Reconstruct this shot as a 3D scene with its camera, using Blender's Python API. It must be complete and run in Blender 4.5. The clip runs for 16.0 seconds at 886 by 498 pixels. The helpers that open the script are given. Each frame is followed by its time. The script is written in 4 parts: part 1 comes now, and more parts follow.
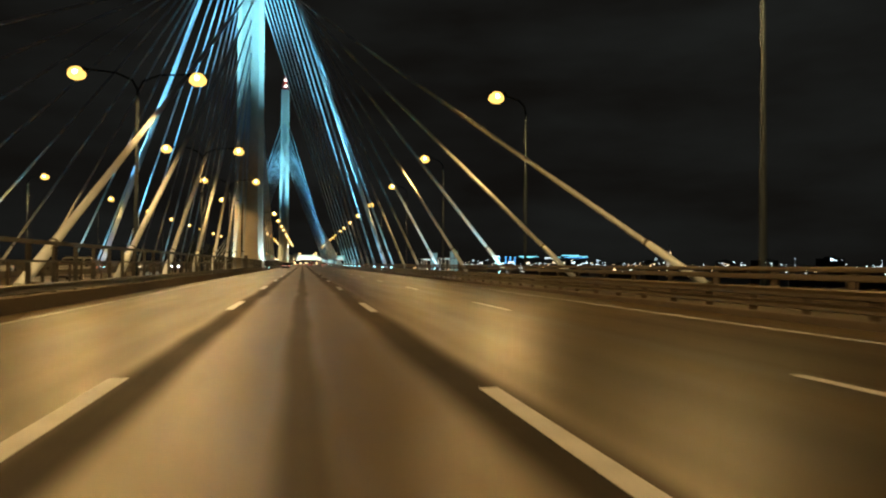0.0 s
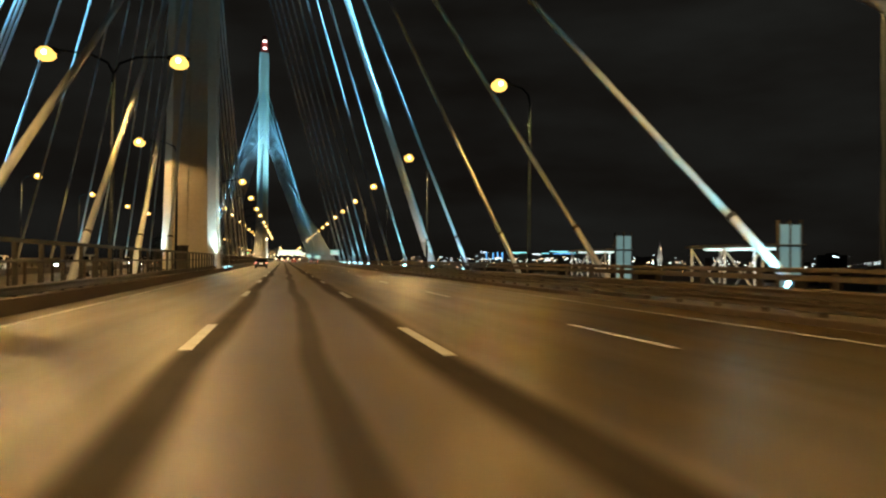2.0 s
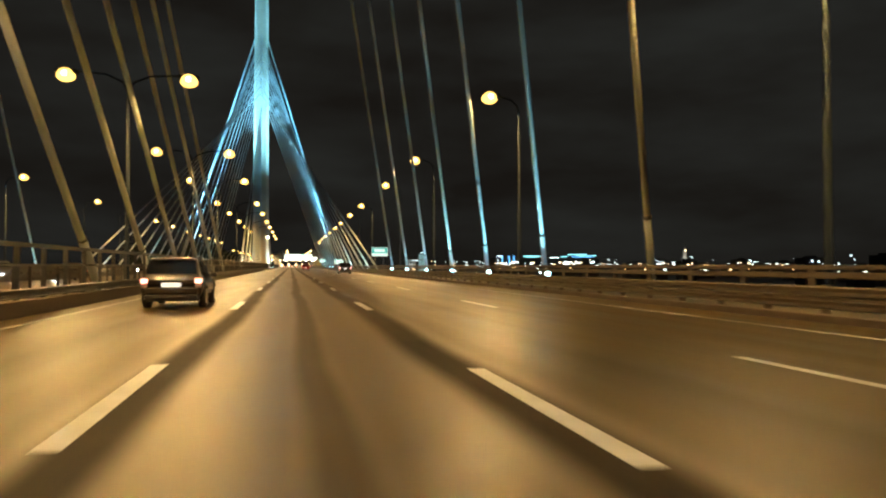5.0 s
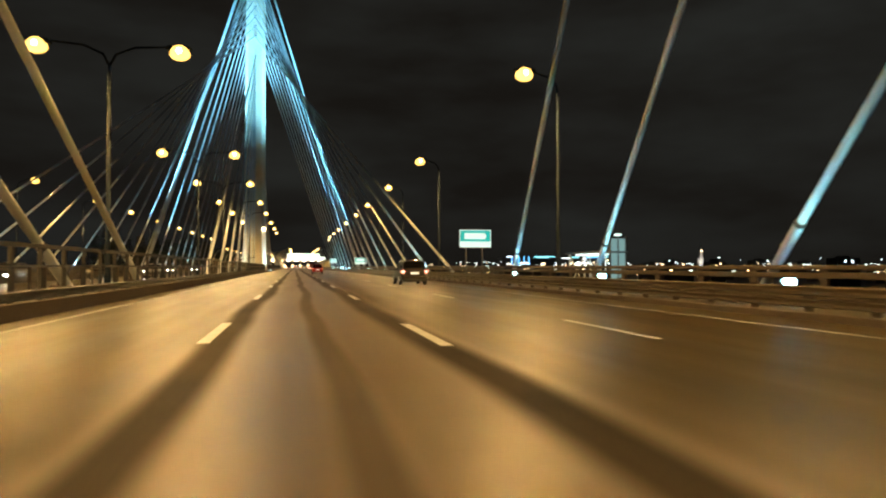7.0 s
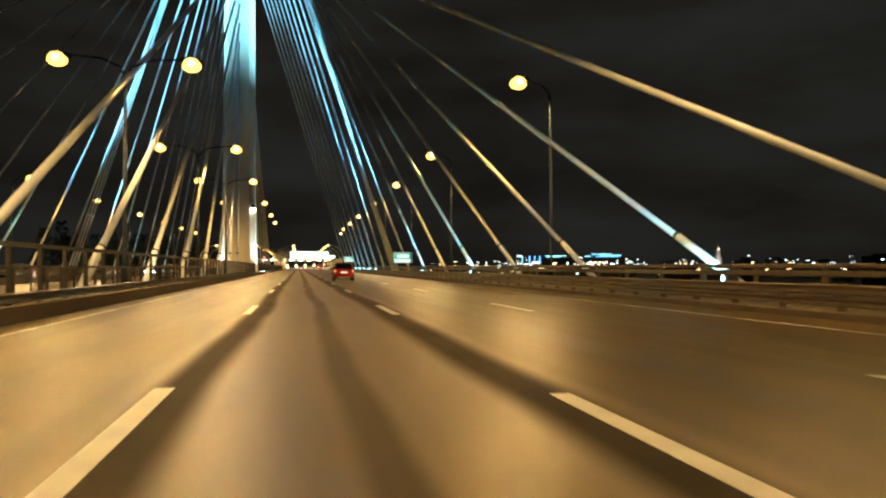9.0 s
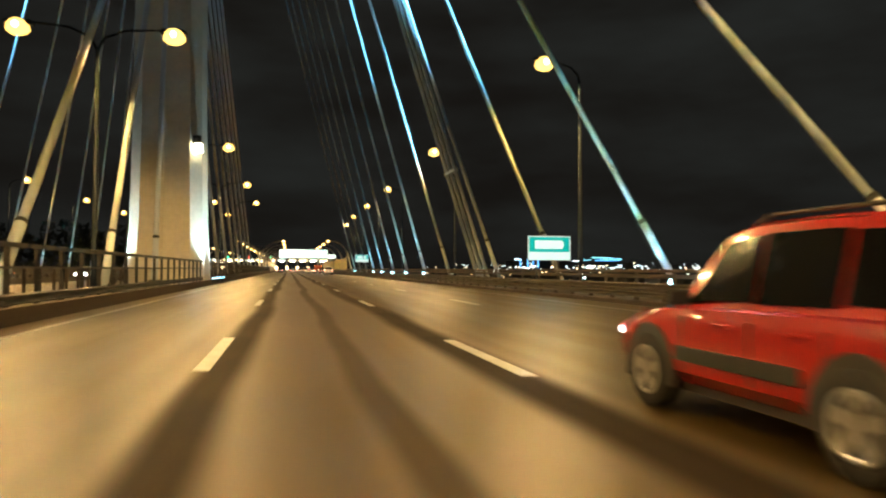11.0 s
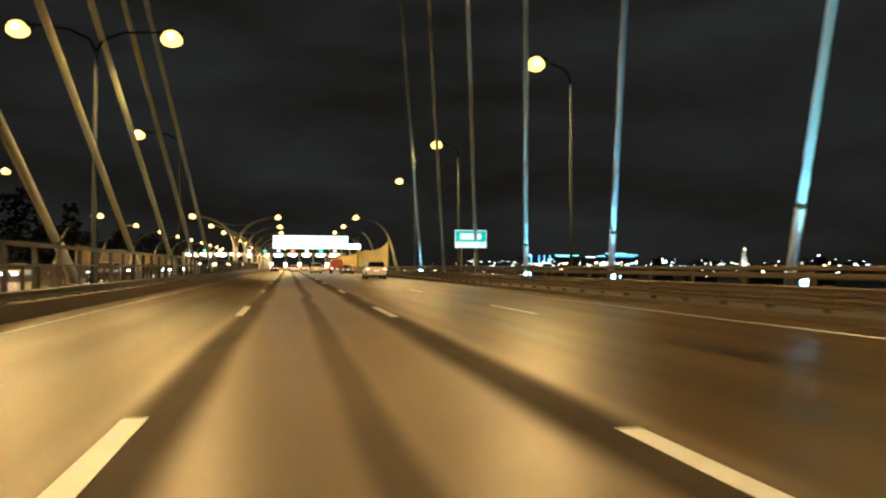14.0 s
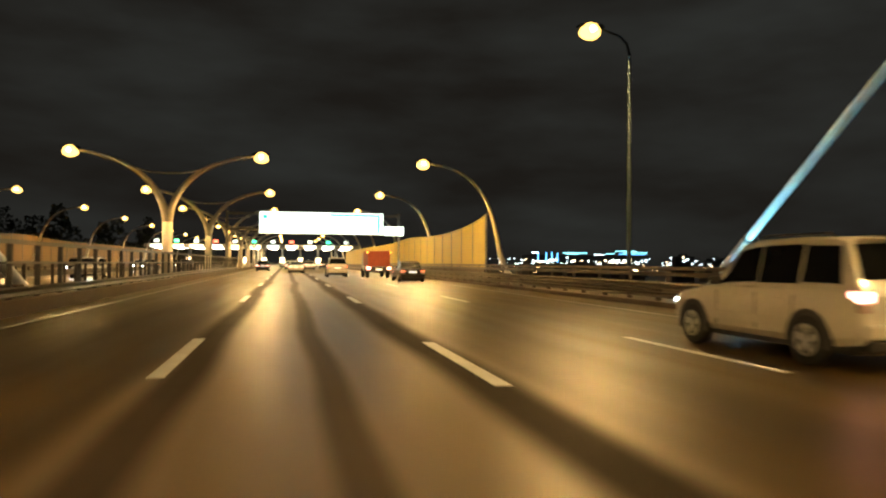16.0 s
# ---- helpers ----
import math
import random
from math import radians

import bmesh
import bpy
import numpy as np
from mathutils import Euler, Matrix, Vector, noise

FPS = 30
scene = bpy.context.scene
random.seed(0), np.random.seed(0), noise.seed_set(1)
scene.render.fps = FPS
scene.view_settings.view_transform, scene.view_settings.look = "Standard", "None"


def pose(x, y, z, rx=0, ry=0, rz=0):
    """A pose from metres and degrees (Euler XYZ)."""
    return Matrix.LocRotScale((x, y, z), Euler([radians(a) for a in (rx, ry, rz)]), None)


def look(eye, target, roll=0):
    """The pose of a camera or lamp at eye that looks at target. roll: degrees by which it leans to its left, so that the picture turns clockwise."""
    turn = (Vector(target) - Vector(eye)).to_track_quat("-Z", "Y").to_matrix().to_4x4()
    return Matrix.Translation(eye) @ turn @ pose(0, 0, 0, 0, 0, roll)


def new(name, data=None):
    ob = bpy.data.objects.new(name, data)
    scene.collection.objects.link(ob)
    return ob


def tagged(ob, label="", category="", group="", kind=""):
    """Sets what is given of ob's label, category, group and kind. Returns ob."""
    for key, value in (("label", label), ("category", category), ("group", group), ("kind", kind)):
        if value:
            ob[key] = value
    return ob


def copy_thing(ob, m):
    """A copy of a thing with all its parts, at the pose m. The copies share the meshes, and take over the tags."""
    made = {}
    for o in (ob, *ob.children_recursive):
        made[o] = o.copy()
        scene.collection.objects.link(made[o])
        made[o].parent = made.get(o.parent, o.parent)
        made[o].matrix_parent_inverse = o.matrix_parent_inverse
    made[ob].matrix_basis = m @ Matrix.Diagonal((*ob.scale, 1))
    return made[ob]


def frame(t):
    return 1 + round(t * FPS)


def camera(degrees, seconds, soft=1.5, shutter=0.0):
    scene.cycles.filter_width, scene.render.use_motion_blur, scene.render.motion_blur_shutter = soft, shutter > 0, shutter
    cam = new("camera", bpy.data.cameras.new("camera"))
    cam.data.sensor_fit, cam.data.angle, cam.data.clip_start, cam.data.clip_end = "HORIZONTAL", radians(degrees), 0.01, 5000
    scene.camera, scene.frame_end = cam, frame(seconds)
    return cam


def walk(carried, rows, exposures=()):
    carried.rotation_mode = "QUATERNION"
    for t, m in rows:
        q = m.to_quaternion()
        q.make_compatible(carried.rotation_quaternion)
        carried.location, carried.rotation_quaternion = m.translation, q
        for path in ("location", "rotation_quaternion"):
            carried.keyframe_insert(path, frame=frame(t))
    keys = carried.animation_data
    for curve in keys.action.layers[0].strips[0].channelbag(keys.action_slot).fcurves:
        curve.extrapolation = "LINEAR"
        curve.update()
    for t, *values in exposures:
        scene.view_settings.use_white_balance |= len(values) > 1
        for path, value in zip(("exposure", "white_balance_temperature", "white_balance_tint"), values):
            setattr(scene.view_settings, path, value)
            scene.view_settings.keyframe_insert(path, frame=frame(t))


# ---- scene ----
cam = camera(64.0, 16.0, soft=2.2, shutter=0.16)
PATH = [
    (0, (-0.030, 0.500, 1.260), (0.358, 2.461, 1.304), 0.4),
    (0.5, (-0.130, 14.550, 1.260), (0.274, 16.507, 1.310), 0.4),
    (1, (-0.140, 28.900, 1.320), (0.268, 30.857, 1.359), 0.1),
    (1.5, (-0.310, 43.200, 1.345), (0.107, 45.155, 1.385), 0.5),
    (2, (-0.538, 57.183, 1.380), (-0.099, 59.134, 1.413), 0.5),
    (2.5, (-0.495, 71.411, 1.372), (-0.057, 73.362, 1.404), 0.0),
    (3, (-0.470, 85.702, 1.344), (-0.038, 87.654, 1.379), 0.0),
    (3.5, (-0.513, 99.926, 1.325), (-0.072, 101.876, 1.370), 0.2),
    (4, (-0.359, 114.190, 1.304), (0.076, 116.142, 1.347), 0.0),
    (6.5, (-0.347, 186.320, 1.220), (0.056, 188.279, 1.274), 0.2),
    (7, (-0.508, 200.292, 1.252), (-0.098, 202.249, 1.301), -0.1),
    (7.5, (-0.551, 214.512, 1.263), (-0.143, 216.469, 1.306), -0.1),
    (8, (-0.538, 228.817, 1.272), (-0.145, 230.778, 1.319), -0.1),
    (10.5, (-0.883, 300.333, 1.175), (-0.466, 302.289, 1.227), -0.5),
    (11, (-0.924, 315.286, 1.256), (-0.499, 317.239, 1.313), 0.1),
    (11.5, (-0.898, 329.498, 1.267), (-0.465, 331.450, 1.312), 0.2),
    (12, (-0.920, 343.765, 1.238), (-0.491, 345.718, 1.286), 0.2),
    (12.5, (-0.985, 357.668, 1.281), (-0.558, 359.621, 1.328), 0.2),
    (13, (-1.000, 372.126, 1.240), (-0.565, 374.077, 1.292), 0.3),
    (13.5, (-0.799, 386.588, 1.226), (-0.365, 388.540, 1.273), 0.1),
    (14, (-0.742, 400.854, 1.263), (-0.316, 402.807, 1.311), -0.0),
    (14.5, (-0.622, 415.234, 1.274), (-0.206, 417.190, 1.324), 0.1),
    (15, (-0.546, 430.056, 1.287), (-0.129, 432.012, 1.329), 0.2),
    (15.5, (-0.613, 445.118, 1.319), (-0.187, 447.072, 1.357), 0.5),
    (16, (-0.501, 459.738, 1.353), (-0.071, 461.691, 1.392), 0.4),
]
walk(cam, [(t, look(eye, target, roll)) for t, eye, target, roll in PATH],
     ((0.0, -0.30, 6450, 10), (1.5, -0.30, 6800, 13), (2.5, -0.30, 6900, 14), (3.2, 0.30, 6750, 11), (4.2, 0.40, 6800, 12), (6.5, 0.32, 6750, 11), (8.0, 0.36, 6850, 12), (10.5, 0.28, 6600, 10),
      (12.0, 0.38, 6300, 9), (13.0, 0.52, 6050, 8), (14.0, 0.56, 6150, 8), (15.2, 0.60, 6550, 10), (16.0, 0.80, 6700, 11)))

# ---- night sky ----
world = bpy.data.worlds.new("night_sky")
scene.world = world
world.use_nodes = True
wn, wl = world.node_tree.nodes, world.node_tree.links
wbg = wn["Background"]
wco = wn.new("ShaderNodeTexCoord")
wmap = wn.new("ShaderNodeMapping")
wmap.inputs["Scale"].default_value = (2.0, 2.0, 7.0)
wnoise = wn.new("ShaderNodeTexNoise")
wnoise.inputs["Scale"].default_value = 1.6
wnoise.inputs["Detail"].default_value = 6.0
wramp = wn.new("ShaderNodeValToRGB")
wramp.color_ramp.elements[0].position, wramp.color_ramp.elements[0].color = 0.38, (0.0068, 0.0061, 0.0051, 1)
wramp.color_ramp.elements[1].position, wramp.color_ramp.elements[1].color = 0.72, (0.0140, 0.0150, 0.0138, 1)
wl.new(wco.outputs["Generated"], wmap.inputs["Vector"])
wl.new(wmap.outputs["Vector"], wnoise.inputs["Vector"])
wl.new(wnoise.outputs["Fac"], wramp.inputs["Fac"])
wl.new(wramp.outputs["Color"], wbg.inputs["Color"])
wbg.inputs["Strength"].default_value = 1.0

# ---- brightness of the lamps ----
STREET_W = 4300.0
CABLE_W = 1300.0
PYLON_W = 6000.0
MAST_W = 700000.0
SODIUM = (1.0, 0.605, 0.20)

# ---- plan of the bridge (y along the road, x to the right) ----
XC = -9.6                # centre line of the bridge, with the pylons
PYLONS = (132.7, 371.4)
STAYS = (                # pylon, way along the road, feet from the pylon outwards
    (132.7, -1, [126.8 - 12.7 * k for k in range(9)]),
    (132.7, 1, [143.7, 156.8, 170.2, 182.8, 195.3, 207.4, 220.1, 233.4, 247.0]),
    (371.4, -1, [366.2 - 12.3 * k for k in range(9)]),
    (371.4, 1, [382.6 + 12.4 * k for k in range(9)]),
)
LAMP_Y = [-10.0, 20.3, 44.5, 72.0, 98.3, 130.0, 160.0, 187.0, 215.0, 238.2, 272.0, 297.0, 325.0, 350.3, 379.2, 410.5, 436.6, 462.5, 490.0]
ANCHOR_D = 23.9
INNER_STAYS = (          # the same for the single row of cables in the median
    (132.7, -1, [115.7 - 12.6 * k for k in range(8)]),
    (132.7, 1, [153.2 + 12.8 * k for k in range(8)]),
    (371.4, -1, [363.5 - 12.4 * k for k in range(8)]),
    (371.4, 1, [392.3 + 13.3 * k for k in range(8)]),
)
FLOODLIT = ((0, 1, 4, 6), (0, 3, 4, 5, 6, 7, 8), (2, 4, 7), (1, 2, 3, 4, 5, 8))  # cables with a floodlight at the foot


# ---- materials ----
def material(name, colour, rough=0.6, metal=0.0, scale=3.0, vary=0.25, bump=0.0, spread=0.0):
    m = bpy.data.materials.new(name)
    m.use_nodes = True
    n, l = m.node_tree.nodes, m.node_tree.links
    b = n["Principled BSDF"]
    b.inputs["Metallic"].default_value = metal
    co = n.new("ShaderNodeTexCoord")
    big, fine = n.new("ShaderNodeTexNoise"), n.new("ShaderNodeTexNoise")
    big.inputs["Scale"].default_value, fine.inputs["Scale"].default_value = scale * 0.22, scale * 5.0
    big.inputs["Detail"].default_value, fine.inputs["Detail"].default_value = 5.0, 4.0
    mix = n.new("ShaderNodeMath")
    mix.operation = "MULTIPLY_ADD"
    mix.inputs[1].default_value = 0.45
    half = n.new("ShaderNodeMath")
    half.operation = "MULTIPLY"
    half.inputs[1].default_value = 0.55
    l.new(co.outputs["Object"], big.inputs["Vector"])
    l.new(co.outputs["Object"], fine.inputs["Vector"])
    l.new(big.outputs["Fac"], half.inputs[0])
    l.new(fine.outputs["Fac"], mix.inputs[0])
    l.new(half.outputs[0], mix.inputs[2])
    ramp = n.new("ShaderNodeValToRGB")
    ramp.color_ramp.elements[0].position, ramp.color_ramp.elements[1].position = 0.32, 0.68
    ramp.color_ramp.elements[0].color = (*[c * (1 - vary) for c in colour], 1)
    ramp.color_ramp.elements[1].color = (*[min(1, c * (1 + vary)) for c in colour], 1)
    l.new(mix.outputs[0], ramp.inputs["Fac"])
    colour_out = ramp.outputs["Color"]
    if spread:
        info = n.new("ShaderNodeObjectInfo")
        hsv = n.new("ShaderNodeHueSaturation")
        mr = n.new("ShaderNodeMapRange")
        mr.inputs["To Min"].default_value, mr.inputs["To Max"].default_value = 1 - spread, 1 + spread
        l.new(info.outputs["Random"], mr.inputs["Value"])
        l.new(mr.outputs[0], hsv.inputs["Value"])
        l.new(colour_out, hsv.inputs["Color"])
        colour_out = hsv.outputs["Color"]
    l.new(colour_out, b.inputs["Base Color"])
    rr = n.new("ShaderNodeMapRange")
    rr.inputs["To Min"].default_value, rr.inputs["To Max"].default_value = max(0.02, rough - 0.12), min(1, rough + 0.12)
    l.new(big.outputs["Fac"], rr.inputs["Value"])
    l.new(rr.outputs[0], b.inputs["Roughness"])
    if bump:
        bp = n.new("ShaderNodeBump")
        bp.inputs["Strength"].default_value = bump
        bp.inputs["Distance"].default_value = 0.02
        l.new(fine.outputs["Fac"], bp.inputs["Height"])
        l.new(bp.outputs[0], b.inputs["Normal"])
    return m


def glow(name, colour, strength, albedo=1.0):
    m = bpy.data.materials.new(name)
    m.use_nodes = True
    b = m.node_tree.nodes["Principled BSDF"]
    b.inputs["Base Color"].default_value = (*[c * albedo for c in colour], 1)
    b.inputs["Roughness"].default_value = 0.3
    b.inputs["Emission Color"].default_value = (*colour, 1)
    b.inputs["Emission Strength"].default_value = strength
    return m


def asphalt_material():
    """Asphalt with a paler polished strip under each row of tyres, stains and fine grain."""
    m = bpy.data.materials.new("asphalt")
    m.use_nodes = True
    n, l = m.node_tree.nodes, m.node_tree.links
    b = n["Principled BSDF"]

    def math_node(op, a, c=None):
        k = n.new("ShaderNodeMath")
        k.operation = op
        for slot, v in ((0, a), (1, c)):
            if v is None:
                continue
            if isinstance(v, (int, float)):
                k.inputs[slot].default_value = v
            else:
                l.new(v, k.inputs[slot])
        return k.outputs[0]

    co = n.new("ShaderNodeTexCoord")
    sep = n.new("ShaderNodeSeparateXYZ")
    l.new(co.outputs["Object"], sep.inputs[0])
    # slow sideways drift of the strips
    drift = n.new("ShaderNodeTexNoise")
    drift.inputs["Scale"].default_value = 0.07
    l.new(co.outputs["Object"], drift.inputs["Vector"])
    x = math_node("ADD", sep.outputs["X"], math_node("MULTIPLY", math_node("SUBTRACT", drift.outputs["Fac"], 0.5), 0.6))
    # rubber-dark bands between the tyre tracks of the busiest lane
    def band(centre, half, depth):
        k = n.new("ShaderNodeMapRange")
        k.interpolation_type = "SMOOTHSTEP"
        k.inputs["From Min"].default_value, k.inputs["From Max"].default_value = half * 0.35, half * 1.6
        k.inputs["To Min"].default_value, k.inputs["To Max"].default_value = depth, 0.0
        l.new(math_node("ABSOLUTE", math_node("SUBTRACT", x, centre)), k.inputs["Value"])
        return k.outputs[0]
    dark = math_node("MAXIMUM", math_node("MAXIMUM", band(-1.72, 0.27, 0.85), band(-0.05, 0.19, 0.62)), band(1.66, 0.34, 0.90))
    # two faint bands to each of the other lanes, 3.75 wide
    u = math_node("FRACT", math_node("DIVIDE", math_node("ADD", x, 1.90), 3.75))
    wave = math_node("COSINE", math_node("MULTIPLY", u, 4 * math.pi))
    mapp = n.new("ShaderNodeMapping")
    mapp.inputs["Scale"].default_value = (1.0, 0.06, 1.0)
    l.new(co.outputs["Object"], mapp.inputs["Vector"])
    streak = n.new("ShaderNodeTexNoise")
    streak.inputs["Scale"].default_value, streak.inputs["Detail"].default_value = 1.4, 6.0
    l.new(mapp.outputs[0], streak.inputs["Vector"])
    grain = n.new("ShaderNodeTexNoise")
    grain.inputs["Scale"].default_value, grain.inputs["Detail"].default_value = 60.0, 3.0
    l.new(co.outputs["Object"], grain.inputs["Vector"])
    blotch = n.new("ShaderNodeTexNoise")
    blotch.inputs["Scale"].default_value, blotch.inputs["Detail"].default_value = 0.35, 5.0
    l.new(co.outputs["Object"], blotch.inputs["Vector"])
    lane = n.new("ShaderNodeMapRange")
    lane.interpolation_type = "SMOOTHSTEP"
    lane.inputs["From Min"].default_value, lane.inputs["From Max"].default_value = 1.95, 2.5
    l.new(math_node("ABSOLUTE", x), lane.inputs["Value"])
    busy = math_node("SUBTRACT", 1.0, dark)
    quiet = math_node("SUBTRACT", 0.17, math_node("MULTIPLY", wave, 0.12))
    worn = math_node("ADD", math_node("MULTIPLY", busy, math_node("SUBTRACT", 1.0, lane.outputs[0])), math_node("MULTIPLY", quiet, lane.outputs[0]))
    v = math_node("ADD", math_node("MULTIPLY", worn, 0.66), math_node("ADD", math_node("MULTIPLY", streak.outputs["Fac"], 0.34), 0.08))
    v = math_node("ADD", v, math_node("MULTIPLY", math_node("SUBTRACT", grain.outputs["Fac"], 0.5), 0.35))
    v = math_node("ADD", v, math_node("MULTIPLY", math_node("SUBTRACT", blotch.outputs["Fac"], 0.5), 0.34))
    ramp = n.new("ShaderNodeValToRGB")
    ramp.color_ramp.elements[0].position, ramp.color_ramp.elements[0].color = 0.20, (0.0115, 0.0080, 0.0047, 1)
    ramp.color_ramp.elements[1].position, ramp.color_ramp.elements[1].color = 0.98, (0.172, 0.130, 0.082, 1)
    l.new(v, ramp.inputs["Fac"])
    # busiest lane worn grey; ochre elsewhere puts the lamps' golden sheen into the colour
    tint = n.new("ShaderNodeMix")
    tint.data_type = "RGBA"
    tint.inputs[6].default_value, tint.inputs[7].default_value = (0.98, 1.0, 1.08, 1), (1.06, 0.89, 0.36, 1)
    l.new(lane.outputs[0], tint.inputs[0])
    lane_colour = n.new("ShaderNodeMix")
    lane_colour.data_type, lane_colour.blend_type = "RGBA", "MULTIPLY"
    lane_colour.inputs[0].default_value = 1.0
    l.new(ramp.outputs["Color"], lane_colour.inputs[6])
    l.new(tint.outputs[2], lane_colour.inputs[7])
    l.new(lane_colour.outputs[2], b.inputs["Base Color"])
    # rubbered bands are dull, the polished surface between them and the outer lanes have a sheen
    rubber = math_node("MULTIPLY", dark, math_node("SUBTRACT", 1.0, lane.outputs[0]))
    rough = math_node("ADD", math_node("MULTIPLY", rubber, 0.42), math_node("ADD", math_node("MULTIPLY", streak.outputs["Fac"], 0.22), 0.27))
    l.new(rough, b.inputs["Roughness"])
    l.new(math_node("SUBTRACT", 0.42, math_node("MULTIPLY", rubber, 0.36)), b.inputs["Specular IOR Level"])
    bp = n.new("ShaderNodeBump")
    bp.inputs["Strength"].default_value, bp.inputs["Distance"].default_value = 0.25, 0.01
    l.new(grain.outputs["Fac"], bp.inputs["Height"])
    l.new(bp.outputs[0], b.inputs["Normal"])
    return m


ASPHALT = asphalt_material()
EDGE_PAINT = material("worn_edge_paint", (0.44, 0.46, 0.48), 0.65, 0, 8.0, 0.3, 0.2)
PAINT = material("road_paint", (0.63, 0.66, 0.70), 0.55, 0, 8.0, 0.22, 0.2)
CONCRETE = material("concrete", (0.075, 0.058, 0.042), 0.8, 0, 2.0, 0.22, 0.3)
PYLON_PAINT = material("pylon_paint", (0.60, 0.56, 0.49), 0.6, 0, 0.6, 0.12, 0.1)
GALV = material("galvanised_steel", (0.070, 0.060, 0.050), 0.6, 0.2, 6.0, 0.2, 0.1, 0.08)
RAIL_STEEL = material("weathered_rail_steel", (0.088, 0.070, 0.050), 0.6, 0.1, 6.0, 0.25, 0.1, 0.08)
DARK_STEEL = material("dark_steel", (0.06, 0.06, 0.06), 0.55, 0.3, 5.0, 0.25, 0.1)
POST_GREY = material("grey_lamp_post", (0.16, 0.165, 0.17), 0.5, 0.3, 4.0, 0.15, 0.05)
SHEATH = material("white_cable_sheath", (0.55, 0.62, 0.72), 0.42, 0, 3.0, 0.08, 0.05)
DIM_POST = material("dark_lamp_post", (0.016, 0.024, 0.036), 0.65, 0.0, 4.0, 0.15, 0.05)
DIM_POST.node_tree.nodes["Principled BSDF"].inputs["Specular IOR Level"].default_value = 0.08
PALE_POST = material("pale_lamp_arm", (0.52, 0.50, 0.46), 0.5, 0.2, 4.0, 0.12, 0.05)
RUBBER = material("tyre_rubber", (0.018, 0.018, 0.018), 0.8, 0, 9.0, 0.2, 0.2)
RIM = material("alloy_rim", (0.55, 0.55, 0.56), 0.3, 0.85, 8.0, 0.1)
GLASS_DARK = material("tinted_glass", (0.012, 0.013, 0.014), 0.08, 0, 2.0, 0.1)
BLACK_PLASTIC = material("black_plastic", (0.025, 0.025, 0.025), 0.55, 0, 8.0, 0.2, 0.1)
RED_PAINT = material("red_car_paint", (0.36, 0.016, 0.012), 0.24, 0.0, 1.5, 0.06)
WHITE_PAINT = material("white_car_paint", (0.56, 0.53, 0.48), 0.32, 0, 1.5, 0.10)
GREY_PAINT = material("dark_brown_car_paint", (0.034, 0.025, 0.017), 0.3, 0.2, 1.5, 0.08)
SILVER_PAINT = material("silver_car_paint", (0.45, 0.45, 0.45), 0.3, 0.6, 1.5, 0.06)
GLASS_DARK.node_tree.nodes["Principled BSDF"].inputs["Specular IOR Level"].default_value = 0.22
for m in (RED_PAINT, WHITE_PAINT, GREY_PAINT, SILVER_PAINT):
    m.node_tree.nodes["Principled BSDF"].inputs["Coat Weight"].default_value = 1.0
    m.node_tree.nodes["Principled BSDF"].inputs["Coat Roughness"].default_value = 0.06
SILVER_TRIM = material("silver_trim", (0.6, 0.6, 0.6), 0.35, 0.7, 5.0, 0.08)
# sign faces emit in place of headlight light thrown back by reflective sheeting
SIGN_GREEN = glow("green_sign_glow", (0.0, 0.46, 0.42), 0.75, 0.35)
SIGN_WHITE = glow("white_sign_glow", (0.74, 1.0, 0.95), 0.8, 0.35)
SIGN_GREY = material("sign_back", (0.3, 0.3, 0.3), 0.5, 0.5, 3.0, 0.15)
GANTRY_FACE = glow("backlit_sign_face", (0.80, 1.0, 0.92), 1.6)
GANTRY_PALE = glow("backlit_pale_green_face", (0.45, 0.92, 0.80), 1.1)
GANTRY_GREEN = glow("backlit_green_face", (0.02, 0.50, 0.40), 1.0)
PLAZA_WARM = glow("warm_canopy_light", (1.0, 0.80, 0.45), 3.0)
LANE_GREEN = glow("green_lane_signal", (0.05, 0.9, 0.45), 2.5)
LANE_RED = glow("red_lane_signal", (1.0, 0.15, 0.08), 3.0)
# oversized amber lens and pale core imitate the halo and glare round each lamp
LAMP_HALO = glow("sodium_lens_and_halo", (1.0, 0.60, 0.13), 2.6)
BRIGHT_LAMP_GLOW = glow("bright_lamp_core", (1.0, 0.86, 0.50), 14.0)
LAMP_GLOW_WHITE = glow("far_lamp_lens", (1.0, 0.88, 0.62), 25.0)
FLOOD_GLOW = glow("floodlight_lens", (0.25, 0.70, 1.0), 16.0)
HEAD_GLOW = glow("headlight_lens", (0.72, 0.90, 1.0), 60.0)
TAIL_GLOW = glow("tail_light_lens", (1.0, 0.34, 0.27), 3.6)
TAIL_DIM = glow("tail_light_cover", (0.9, 0.25, 0.12), 1.0)
BRAKE_GLOW = glow("brake_light_lens", (1.0, 0.34, 0.27), 6.0)
INDICATOR = material("orange_indicator_lens", (0.55, 0.16, 0.03), 0.2, 0, 6.0, 0.1)
CLEAR_LENS = material("pale_lamp_cover", (0.42, 0.30, 0.28), 0.2, 0, 6.0, 0.1)
AMBER_GLOW = glow("indicator_lens", (1.0, 0.45, 0.08), 3.0)
# plate emission stands in for the small lamp over it, which is not built
PLATE_GLOW = glow("glowing_number_plate", (0.95, 0.92, 0.85), 0.7)
AVIATION_GLOW = glow("warning_light_lens", (1.0, 0.75, 0.7), 6.0)
RED_BAND = material("red_pylon_band", (0.45, 0.05, 0.04), 0.5, 0, 2.0, 0.1)
